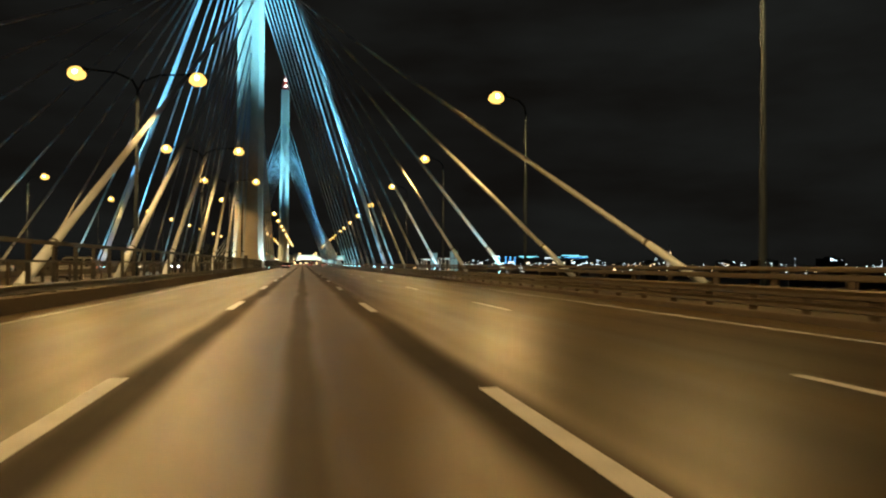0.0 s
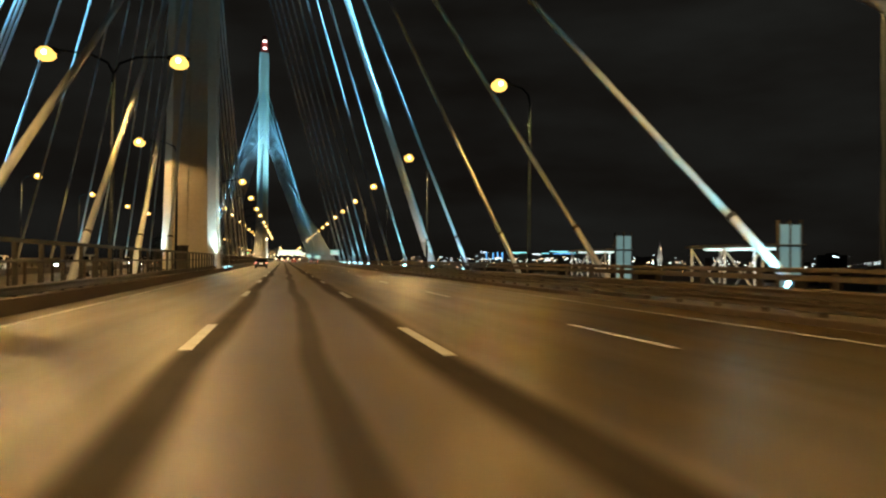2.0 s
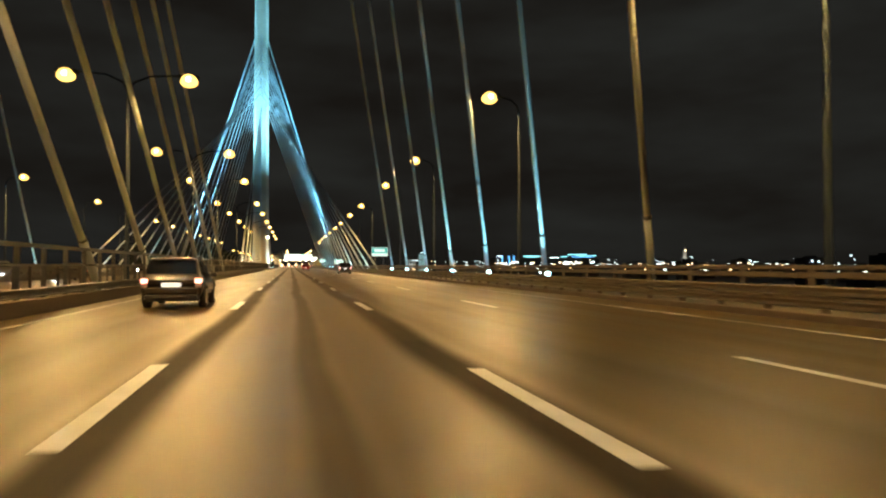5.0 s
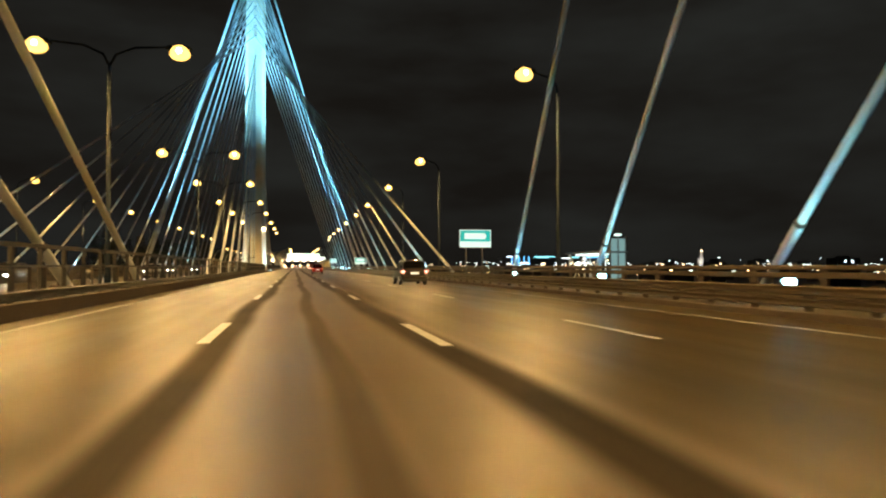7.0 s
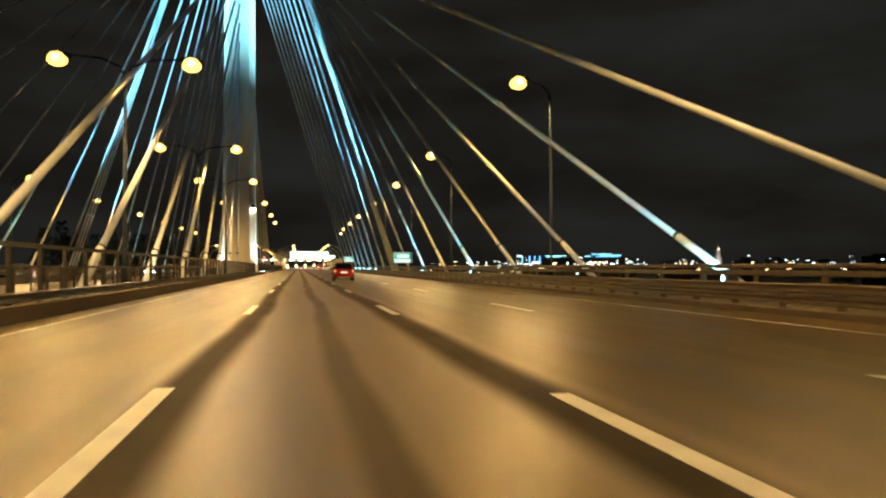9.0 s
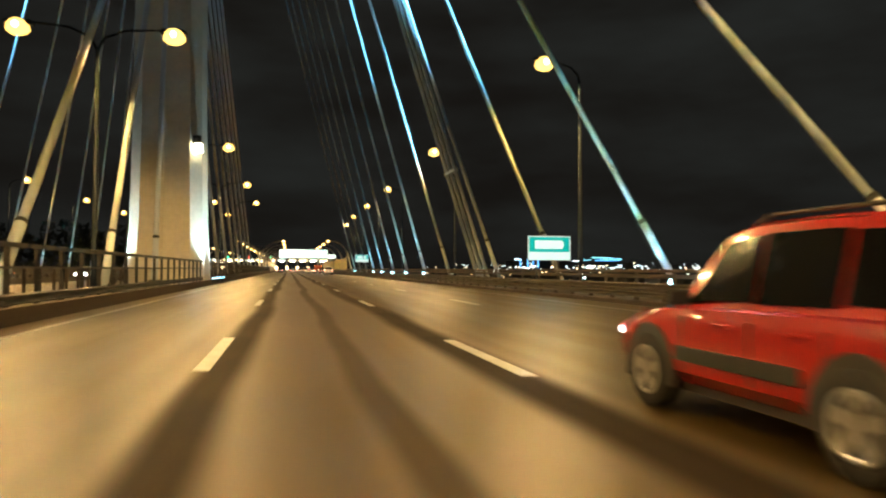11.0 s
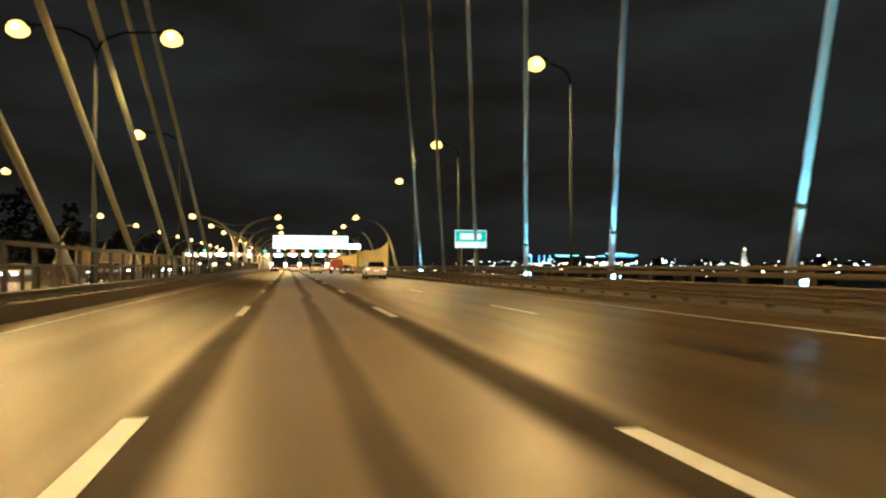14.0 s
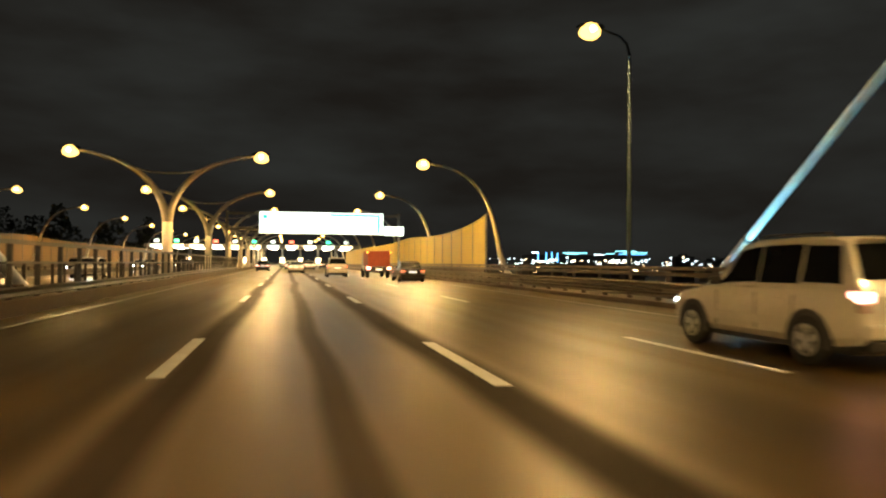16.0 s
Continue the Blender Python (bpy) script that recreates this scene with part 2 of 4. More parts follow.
BARRIER_BROWN = material("brown_noise_panel", (0.16, 0.105, 0.05), 0.7, 0, 1.0, 0.2, 0.05, 0.08)
BARRIER_YELLOW = material("yellow_noise_panel", (0.38, 0.29, 0.06), 0.65, 0, 1.0, 0.15, 0.05, 0.05)
WATER = material("river_water", (0.008, 0.010, 0.012), 0.12, 0, 0.5, 0.3, 0.6)
FAR_DARK = material("far_building_wall", (0.035, 0.033, 0.030), 0.8, 0, 0.3, 0.3, 0, 0.3)
SHIP_WHITE = material("white_steel_paint", (0.62, 0.64, 0.64), 0.5, 0, 1.0, 0.12)
WINDOW_WARM = glow("lit_window_warm", (1.0, 0.74, 0.42), 6.0)
WINDOW_COLD = glow("lit_window_cold", (0.70, 0.92, 1.0), 6.0)
BLUE_STRIP = glow("blue_light_strip", (0.10, 0.45, 1.0), 3.0)
CYAN_STRIP = glow("cyan_light_strip", (0.25, 0.85, 1.0), 3.0)
# the screen is no lamp; its emission imitates work light shining through it
SCREEN_GLOW = glow("glowing_translucent_panel", (0.22, 0.42, 0.45), 0.6, 0.4)
SHED_LIGHT = glow("white_work_light", (0.72, 1.0, 1.0), 1.5)


# ---- mesh helpers ----
def box(bm, x0, x1, y0, y1, z0, z1):
    v = [bm.verts.new((x, y, z)) for z in (z0, z1) for y in (y0, y1) for x in (x0, x1)]
    for f in ((0, 2, 3, 1), (4, 5, 7, 6), (0, 1, 5, 4), (2, 6, 7, 3), (0, 4, 6, 2), (1, 3, 7, 5)):
        bm.faces.new([v[i] for i in f])
    return v


def tube(bm, pts, radii, n=8, caps=True):
    """A round bar along a row of points, with a radius at each."""
    pts = [Vector(p) for p in pts]
    if isinstance(radii, (int, float)):
        radii = [radii] * len(pts)
    rings = []
    ref = Vector((0.0, 0.0, 1.0))
    for i, p in enumerate(pts):
        d = (pts[min(i + 1, len(pts) - 1)] - pts[max(i - 1, 0)]).normalized()
        a = d.cross(ref)
        if a.length < 0.05:
            a = d.cross(Vector((0.0, 1.0, 0.0)))
        a.normalize()
        b = d.cross(a)
        rings.append([bm.verts.new(p + radii[i] * (a * math.cos(2 * math.pi * k / n) + b * math.sin(2 * math.pi * k / n))) for k in range(n)])
    for r, s in zip(rings, rings[1:]):
        for k in range(n):
            f = bm.faces.new((r[k], r[(k + 1) % n], s[(k + 1) % n], s[k]))
            f.smooth = True
    if caps:
        bm.faces.new(rings[0])
        bm.faces.new(list(reversed(rings[-1])))


def prism(bm, outline, axis, lo, hi):
    """A flat outline pushed along one axis. The outline's pairs are the two other axes in order."""
    def at(p, h):
        q = list(p)
        q.insert(axis, h)
        return q
    a = [bm.verts.new(at(p, lo)) for p in outline]
    b = [bm.verts.new(at(p, hi)) for p in outline]
    bm.faces.new(a)
    bm.faces.new(list(reversed(b)))
    for i in range(len(a)):
        j = (i + 1) % len(a)
        bm.faces.new((a[i], b[i], b[j], a[j]))


def mesh_of(name, bm, mat, bevel=0.0):
    bmesh.ops.recalc_face_normals(bm, faces=bm.faces[:])
    if bevel:
        bmesh.ops.bevel(bm, geom=bm.edges[:], offset=bevel, segments=2, affect="EDGES", profile=0.5)
    me = bpy.data.meshes.new(name)
    bm.to_mesh(me)
    bm.free()
    me.materials.append(mat)
    return me


def part(name, bm, mat, parent=None, label="", bevel=0.0):
    ob = new(name, mesh_of(name, bm, mat, bevel))
    if parent is not None:
        ob.parent = parent
    if label:
        ob["label"] = label
    return ob


def piece(name, me, parent, loc=(0, 0, 0), rot=0.0):
    ob = new(name, me)
    ob.parent = parent
    ob.location = loc
    ob.rotation_euler = (0, 0, rot)
    return ob


def thing(name, label, category, group="", kind="", at=(0, 0, 0)):
    ob = new(name)
    ob.location = at
    return tagged(ob, label, category, group, kind)


def spot(name, parent, eye, target, watts, colour, degrees, blend=0.5, radius=0.2):
    d = bpy.data.lights.new(name, "SPOT")
    d.energy, d.color, d.spot_size, d.spot_blend, d.shadow_soft_size = watts, colour, radians(degrees), blend, radius
    ob = new(name, d)
    ob.matrix_world = look(eye, target)
    if parent is not None:
        ob.parent = parent
    return ob


# ---- water, deck and road ----
bm = bmesh.new()
box(bm, -4000, 4000, -1500, 4600, -33.0, -32.0)
tagged(part("water", bm, WATER), "dark night water far below the bridge", "water", kind="structure")


def carriageway(name, x0, x1, label):
    bm = bmesh.new()
    box(bm, x0, x1, -90, 1250, -0.35, 0.0)
    return tagged(part(name, bm, ASPHALT), label, "road", kind="structure")


road = carriageway("road", -6.95, 11.2, "worn grey asphalt road with pale tyre tracks")
road_2 = carriageway("road_opposite", -30.4, -12.25, "worn asphalt road for the oncoming traffic")
bm = bmesh.new()
prism(bm, [(XC - 25.2, -0.45), (XC + 25.2, -0.45), (XC + 25.2, -1.3), (XC + 17, -3.2), (XC - 17, -3.2), (XC - 25.2, -1.3)], 1, -90, 1250)
tagged(part("bridge_deck", bm, CONCRETE), "steel and concrete bridge deck under the road", "bridge deck", kind="structure")
bm = bmesh.new()
box(bm, -12.2, -7.0, -90, 1250, -0.45, 0.12)
tagged(part("median_strip", bm, CONCRETE), "raised concrete median between the two roads", "median", kind="structure")
for side, name in ((1, "walkway_east"), (-1, "walkway_west")):
    bm = bmesh.new()
    a, b = sorted((XC + side * 20.85, XC + side * 25.2))
    box(bm, a, b, -90, 1250, -0.44, 0.16)
    tagged(part(name, bm, CONCRETE), "narrow concrete service walkway along the bridge edge", "walkway", kind="structure")

# road markings
dash_me_bm = bmesh.new()
box(dash_me_bm, -0.075, 0.075, -2.15, 2.15, 0.0, 0.006)
dash_me = mesh_of("lane_dash", dash_me_bm, PAINT)
wide_bm = bmesh.new()
box(wide_bm, -0.10, 0.10, -2.15, 2.15, 0.0, 0.006)
wide_me = mesh_of("lane_dash", wide_bm, PAINT)


def dash_y(y):
    """The painters' steps were not quite even: two stretches lie a little short of the rest."""
    return y - (1.6 if 385 < y < 410 else 0.9 if 410 < y < 445 or 110 < y < 122 else 0.0)


for x, phase, me in ((-1.97, 6.6, wide_me), (1.85, 5.4, wide_me), (5.65, 5.7, dash_me)):
    for k in range(-3, 44):
        piece("lane_dash", me, road, (x, dash_y(phase + 16.0 * k), 0.0))
for x in (-17.5, -21.3, -25.0):
    for k in range(-3, 40):
        piece("lane_dash", dash_me, road_2, (x, 4.0 + 16.0 * k, 0.0))
for x, parent in ((-5.97, road), (9.38, road), (-13.3, road_2), (-28.6, road_2)):
    bm = bmesh.new()
    box(bm, x - 0.07, x + 0.07, -90, 1200, 0.0, 0.006)
    part("edge_line", bm, EDGE_PAINT, parent)


# ---- barriers ----
def rail_profile(z, h, depth):
    """Outline of a ribbed guard rail, as pairs of (outward, height)."""
    return [(0, z - h), (depth, z - 0.7 * h), (depth * 0.25, z), (depth, z + 0.7 * h), (0, z + h),
            (-0.012, z + h), (depth * 0.25 - 0.03, z), (-0.012, z - h)]


def guard(name, x, face, y0, y1, label, tall, rails, steel=GALV, w=0.055):
    """A guard rail with posts every two metres. face: the way its rails look, +1 or -1."""
    g = thing(name, label, "guard rail", "guard rails", kind="structure")
    for kind, z, h, d in rails:
        bm = bmesh.new()
        if kind == "beam":
            prism(bm, [(x + face * a, c) for a, c in rail_profile(z, h, d)], 1, y0, y1)
        elif kind == "box":
            box(bm, x - d / 2, x + d / 2, y0, y1, z - h, z + h)
        else:
            tube(bm, [(x, y0, z), (x, y1, z)], h, 8)
        part("rail", bm, steel, g)
    bm = bmesh.new()
    prism(bm, [(-w, -w), (w, -w), (w, -w + 0.02), (0.012, -w + 0.02), (0.012, w - 0.02), (w, w - 0.02), (w, w), (-w, w), (-w, w - 0.02),
               (-0.012, w - 0.02), (-0.012, -w + 0.02), (-w, -w + 0.02)], 2, 0.0, tall)
    me = mesh_of("post", bm, steel)
    n = min(300, int((y1 - y0) / 2.0))
    for k in range(n):
        piece("post", me, g, (x - face * 0.09, y0 + 1.0 + 2.0 * k, 0.1))
    return g


guard("guard_rail_right", 11.35, -1, -40, 560, "galvanised steel guard rail beside the right lane", 0.72,
      (("beam", 0.66, 0.12, 0.09), ("beam", 0.37, 0.10, 0.08)), RAIL_STEEL, 0.07)
guard("guard_rail_median", -7.05, 1, -40, 560, "dark backlit steel guard rail along the median", 1.75,
      (("box", 1.80, 0.055, 0.10), ("box", 1.28, 0.03, 0.06), ("beam", 0.55, 0.13, 0.09)), DARK_STEEL)
guard("guard_rail_median_opposite", -12.15, -1, -40, 560, "steel guard rail on the far side of the median", 1.15,
      (("box", 1.16, 0.06, 0.10), ("beam", 0.72, 0.15, 0.09)))
guard("guard_rail_opposite", -30.5, 1, -40, 560, "galvanised steel guard rail of the opposite road", 1.12,
      (("box", 1.16, 0.07, 0.12), ("beam", 0.72, 0.15, 0.09)))
for x, name in ((11.2, "kerb_right"), (-7.0, "kerb_median")):
    bm = bmesh.new()
    s = 1 if x > 0 else -1
    a, b = sorted((x - s * 0.02, x - s * 0.22))
    box(bm, a, b, -90, 1250, -0.3, 0.17 if x > 0 else 0.40)
    tagged(part(name, bm, CONCRETE, bevel=0.02), "low concrete kerb at the road's edge" if x > 0 else "dark concrete upstand under the median guard rail", "kerb", kind="structure")


def parapet(name, x):
    g = thing(name, "weathered steel parapet with four rails and stout posts before the stay cables", "parapet", "bridge parapets", kind="structure")
    for z, h, d in ((1.20, 0.07, 0.06), (0.985, 0.088, 0.05), (0.675, 0.02, 0.022), (0.39, 0.09, 0.05)):
        bm = bmesh.new()
        prism(bm, [(x - d, z - h), (x + d, z - h), (x + d * 1.3, z - 0.6 * h), (x + d * 1.3, z + 0.6 * h), (x + d, z + h), (x - d, z + h), (x - d * 1.3, z + 0.6 * h), (x - d * 1.3, z - 0.6 * h)], 1, -40, 560)
        part("rail", bm, RAIL_STEEL, g)
    bm = bmesh.new()
    prism(bm, [(-0.03, -0.11), (0.03, -0.11), (0.03, -0.09), (0.015, -0.09), (0.015, 0.09), (0.03, 0.09), (0.03, 0.11), (-0.03, 0.11), (-0.03, 0.09),
               (-0.015, 0.09), (-0.015, -0.09), (-0.03, -0.09)], 2, 0, 0.97)
    for v in bm.verts:
        v.co.y *= 1.5
    me = mesh_of("post", bm, RAIL_STEEL)
    for k in range(198):
        piece("post", me, g, (x, -38 + 3.0 * k, 0.16))
    return g


parapet("parapet_east", XC + 23.15)
parapet("parapet_west", XC - 23.15)


# ---- pylons ----
def pylon(y):
    p = thing("pylon", "tall pale concrete bridge pylon lit by cyan floodlights", "pylon", "bridge pylons", at=(XC, y, 0))
    bm = bmesh.new()
    rings = []
    for z, s in ((-32.0, 1.25), (0.0, 1.13), (5.0, 1.04), (14.0, 0.98), (30.0, 0.95), (60.0, 0.9), (90.0, 0.82)):
        w, d, c = 2.4 * s, 2.5 * s, 0.75 * s
        g = 0.13 * s
        ring = [(-w, -d + c), (-w + c, -d), (-g, -d), (-g * 0.8, -d + 0.10), (g * 0.8, -d + 0.10), (g, -d), (w - c, -d), (w, -d + c),
                (w, d - c), (w - c, d), (g, d), (g * 0.8, d - 0.10), (-g * 0.8, d - 0.10), (-g, d), (-w + c, d), (-w, d - c)]
        rings.append([bm.verts.new((a, b, z)) for a, b in ring])
    for r, s in zip(rings, rings[1:]):
        for k in range(len(r)):
            bm.faces.new((r[k], r[(k + 1) % len(r)], s[(k + 1) % len(r)], s[k]))
    bm.faces.new(rings[-1])
    part("shaft", bm, PYLON_PAINT, p)
    bm = bmesh.new()
    tube(bm, [(0, 0, 90), (0, 0, 94.0), (0, 0, 94.2), (0, 0, 97.5)], [1.7, 1.5, 1.1, 0.9], 12)
    part("cap", bm, RED_BAND, p, "red and white banded pylon cap")
    for z in (91.5, 94.6):
        bm = bmesh.new()
        tube(bm, [(0.2, -1.75, z), (0.2, -1.75, z + 0.7)], 0.7, 8)
        part("warning_light", bm, AVIATION_GLOW, p, "bright aircraft warning light")
    for sx in (-1, 1):
        for sy in (-1, 1):
            fx, fy = sx * 3.5, sy * 2.1
            bm = bmesh.new()
            box(bm, fx - 0.28, fx + 0.28, fy - 0.18, fy + 0.18, 0.25, 0.55)
            box(bm, fx - 0.05, fx + 0.05, fy - 0.05, fy + 0.05, 0.12, 0.25)
            fl = part("floodlight", bm, DARK_STEEL, p)
            bm = bmesh.new()
            box(bm, fx - 0.24, fx + 0.24, fy - 0.15, fy + 0.15, 0.552, 0.57)
            part("lens", bm, FLOOD_GLOW, fl)
            spot("pylon_floodlight_beam", p, (fx, fy, 0.7), (sx * 2.3, sy * 1.9, 15.0), PYLON_W, (0.60, 0.95, 1.0), 84, 1.0, 0.25)
    return p


for y in PYLONS:
    tower = pylon(y)


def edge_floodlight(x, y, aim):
    """A strong floodlight added on a bracket outside the parapet, its place assumed, aimed at a pylon's upper half."""
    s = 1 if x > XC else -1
    t = thing("edge_floodlight", "assumed floodlight added on a bracket outside the parapet", "floodlight", "pylon floodlights", at=(x, y, 0.0))
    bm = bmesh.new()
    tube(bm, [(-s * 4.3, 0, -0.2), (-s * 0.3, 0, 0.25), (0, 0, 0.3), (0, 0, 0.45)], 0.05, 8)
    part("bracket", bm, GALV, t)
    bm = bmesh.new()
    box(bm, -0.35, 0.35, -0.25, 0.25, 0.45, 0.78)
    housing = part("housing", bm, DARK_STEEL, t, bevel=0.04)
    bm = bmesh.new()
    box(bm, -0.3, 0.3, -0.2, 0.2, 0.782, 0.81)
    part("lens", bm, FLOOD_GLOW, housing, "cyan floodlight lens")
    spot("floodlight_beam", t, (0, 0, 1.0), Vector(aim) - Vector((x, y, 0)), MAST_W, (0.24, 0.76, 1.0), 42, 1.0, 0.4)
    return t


cabinet = thing("electrical_cabinet", "dark grey steel cabinet standing before the pylon", "cabinet", at=(XC - 0.45, PYLONS[0] - 3.6, 0.12))
bm = bmesh.new()
box(bm, -0.55, 0.55, -0.3, 0.3, 0.1, 2.45)
part("body", bm, DARK_STEEL, cabinet, bevel=0.02)
bm = bmesh.new()
box(bm, -0.62, 0.62, -0.37, 0.37, 2.45, 2.52)
part("roof", bm, DARK_STEEL, cabinet, bevel=0.015)
bm = bmesh.new()
box(bm, -0.5, 0.5, -0.26, 0.26, 0.0, 0.1)
part("plinth", bm, CONCRETE, cabinet)
for s in (-1, 1):
    bm = bmesh.new()
    box(bm, *sorted((s * 0.02, s * 0.52)), -0.318, -0.302, 0.18, 2.38)
    leaf = part("door", bm, DARK_STEEL, cabinet, bevel=0.004)
    bm = bmesh.new()
    box(bm, *sorted((s * 0.05, s * 0.08)), -0.345, -0.319, 1.15, 1.35)
    part("handle", bm, GALV, leaf)

# added floodlights for the cyan on the pylons, whose true source is unknown
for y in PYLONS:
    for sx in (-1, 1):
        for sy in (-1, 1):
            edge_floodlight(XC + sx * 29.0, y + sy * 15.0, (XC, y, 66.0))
bm = bmesh.new()
box(bm, 1.86, 2.42, -2.62, -2.06, 10.3, 10.9)
lantern = part("wall_lantern", bm, DARK_STEEL, tower, bevel=0.05)
bm = bmesh.new()
box(bm, 1.95, 2.52, -2.72, -2.15, 9.7, 10.29)
part("lens", bm, BRIGHT_LAMP_GLOW, lantern, "glowing warm lamp lens", bevel=0.06)


# ---- stay cables ----
def stay(foot, head, clamp=False, light=True, radius=0.125, watts=CABLE_W, tint=(0.28, 0.84, 0.95)):
    foot, head = Vector(foot), Vector(head)
    way = (head - foot).normalized()
    c = thing("stay_cable", "white sheathed stay cable with a steel guide pipe", "stay cable", "stay cables", at=foot)
    bm = bmesh.new()
    sag = Vector((0, 0, -0.35))
    tube(bm, [Vector(), (head - foot) * 0.33 + sag, (head - foot) * 0.66 + sag, head - foot], radius, 8)
    part("sheath", bm, SHEATH, c)
    bm = bmesh.new()
    wide = 0.02 if clamp else 0.045
    tube(bm, [way * -1.2, way * 2.4, way * 2.5], [radius + wide * 0.6, radius + wide * 0.6, radius + 0.005], 10)
    pipe = part("guide_pipe", bm, SHEATH, c)
    if not clamp:
        bm = bmesh.new()
        tube(bm, [way * 2.36, way * 2.4, way * 2.52, way * 2.56], [radius + wide * 0.6, radius + wide * 0.6 + 0.015, radius + wide * 0.6 + 0.015, radius], 10)
        part("collar", bm, DARK_STEEL, pipe, "dark steel collar")
    bm = bmesh.new()
    box(bm, -0.3, 0.3, -0.35, 0.35, -foot.z + 0.16, -foot.z + 0.55)
    part("anchor_block", bm, CONCRETE, c, bevel=0.03)
    if light:
        s = -1 if foot.x > XC else 1
        flat = Vector((way.x, way.y, 0)).normalized()
        e = Vector((s * 0.2, -0.9, -0.75 if clamp else -0.35))
        bm = bmesh.new()
        box(bm, e.x - 0.2, e.x + 0.2, e.y - 0.14, e.y + 0.14, e.z - 0.16, e.z + 0.16)
        box(bm, e.x - 0.04, e.x + 0.04, e.y - 0.04, e.y + 0.04, -foot.z + 0.16, e.z - 0.16)
        fl = part("floodlight", bm, DARK_STEEL, c)
        front = e + flat * 0.16
        bm = bmesh.new()
        tube(bm, [front, front + way * 0.06, front + way * 0.14, front + way * 0.17], [0.20, 0.19, 0.12, 0.04], 12)
        part("lens", bm, FLOOD_GLOW, fl, "bright bluish white floodlight lens")
        spot("cable_floodlight_beam", c, front + way * 0.24, way * 9.0, watts * 0.75, tint, 76, 1.0, 0.15)
    return c


for p, sgn, ys in INNER_STAYS:
    for k, y in enumerate(ys):
        stay((-9.3, y, 0.9), (-9.5, p + sgn * 2.2, 30.0 + 2.9 * k), light=False, radius=0.165)
for side in (-1, 1):
    x = XC + side * ANCHOR_D
    hx = XC - side * 0.4
    for (p, sgn, ys), lit in zip(STAYS, FLOODLIT):
        for k, y in enumerate(ys):
            stay((x, y, 1.1), (hx, p + sgn * 2.0, (74.0 if sgn < 0 else 75.5) - 2.35 * k), light=k in lit, watts=CABLE_W if sgn < 0 else CABLE_W * (0.35 if k > 5 else 1.0 if p < 200 else 0.6))
    for p in PYLONS:
        fx, fy, gap, top = (XC + side * 25.0, p + 1.55, 1.05, 77.0) if p < 200 else (x, p - 0.6, 1.5, 80.0)
        for k in range(3):
            stay((fx, fy + gap * (k - 1), 1.1), (hx, p + 0.8 * (k - 1), top), clamp=True, light=p < 200, radius=0.14, watts=CABLE_W * 0.2, tint=(1.0, 0.90, 0.70))
        m = Vector((fx, fy + 0.1, 1.1)).lerp(Vector((hx, p, top)), 8.0 / (top - 1.1))
        bm = bmesh.new()
        box(bm, m.x - 0.18, m.x + 0.18, m.y - 0.25 - gap, m.y + 0.25 + gap, m.z - 0.13, m.z + 0.13)
        tagged(part("cable_clamp", bm, SHEATH, bevel=0.04), "pale steel bar clamping three stay cables together", "clamp", "cable clamps")


# ---- street lamps ----
def lamp_head(parent, x, y, z, side, watts=STREET_W, reach=1.8, cone=164):
    """A flat road lantern whose nose points to side (-1 left, +1 right)."""
    bm = bmesh.new()
    prism(bm, [(x - side * 0.55, z + 0.04), (x + side * 0.55, z + 0.12), (x + side * 0.62, z + 0.2), (x + side * 0.3, z + 0.32), (x - side * 0.5, z + 0.28), (x - side * 0.62, z + 0.15)], 1, y - 0.2, y + 0.2)
    head = part("lantern", bm, DIM_POST, parent)
    bm = bmesh.new()
    tube(bm, [(x + side * (0.04 - 0.46 * math.cos(math.pi * i / 8)), y, z + 0.02 - 0.06 * math.sin(math.pi * i / 8)) for i in range(9)],
         [0.06 + 0.34 * math.sin(math.pi * i / 8) ** 0.8 for i in range(9)], 18)
    lens = part("lens", bm, LAMP_HALO, head, "amber sodium lens enlarged to stand in for the lamp's halo")
    # pale core added through the lens for the white centre of the glare
    bm = bmesh.new()
    tube(bm, [(x + side * 0.04, y + 0.415 * math.sin(math.pi * (i / 8 - 0.5)), z - 0.03) for i in range(9)],
         [0.03 + 0.255 * math.cos(math.pi * (i / 8 - 0.5)) for i in range(9)], 16)
    part("glare_core", bm, BRIGHT_LAMP_GLOW, lens, "pale core standing in for the lamp's white glare")
    spot("street_lamp_beam", parent, (x, y, z - 0.52), (x + side * reach, y, z - 12), watts, SODIUM, cone, 0.25, 0.28)


def edge_lamp(side):
    """A lamp on the outer edge of the bridge; its arm reaches in over the road."""
    s = -side
    t = thing("street_lamp", "tall grey steel street lamp with a glowing sodium lantern", "street lamp", "street lamps at the bridge edge", at=(XC + side * 23.7, 0, 0))
    bm = bmesh.new()
    tube(bm, [(0, 0, 0.16), (0, 0, 0.9), (0, 0, 0.95), (0, 0, 11.2)], [0.15, 0.15, 0.105, 0.06], 10)
    part("post", bm, DIM_POST, t)
    bm = bmesh.new()
    tube(bm, [(0, 0, 11.1), (s * 0.12, 0, 11.6), (s * 0.5, 0, 11.95), (s * 1.4, 0, 12.2)], [0.07, 0.06, 0.055, 0.05], 8)
    part("arm", bm, DIM_POST, t)
    lamp_head(t, s * 1.95, 0, 12.1, s)
    return t


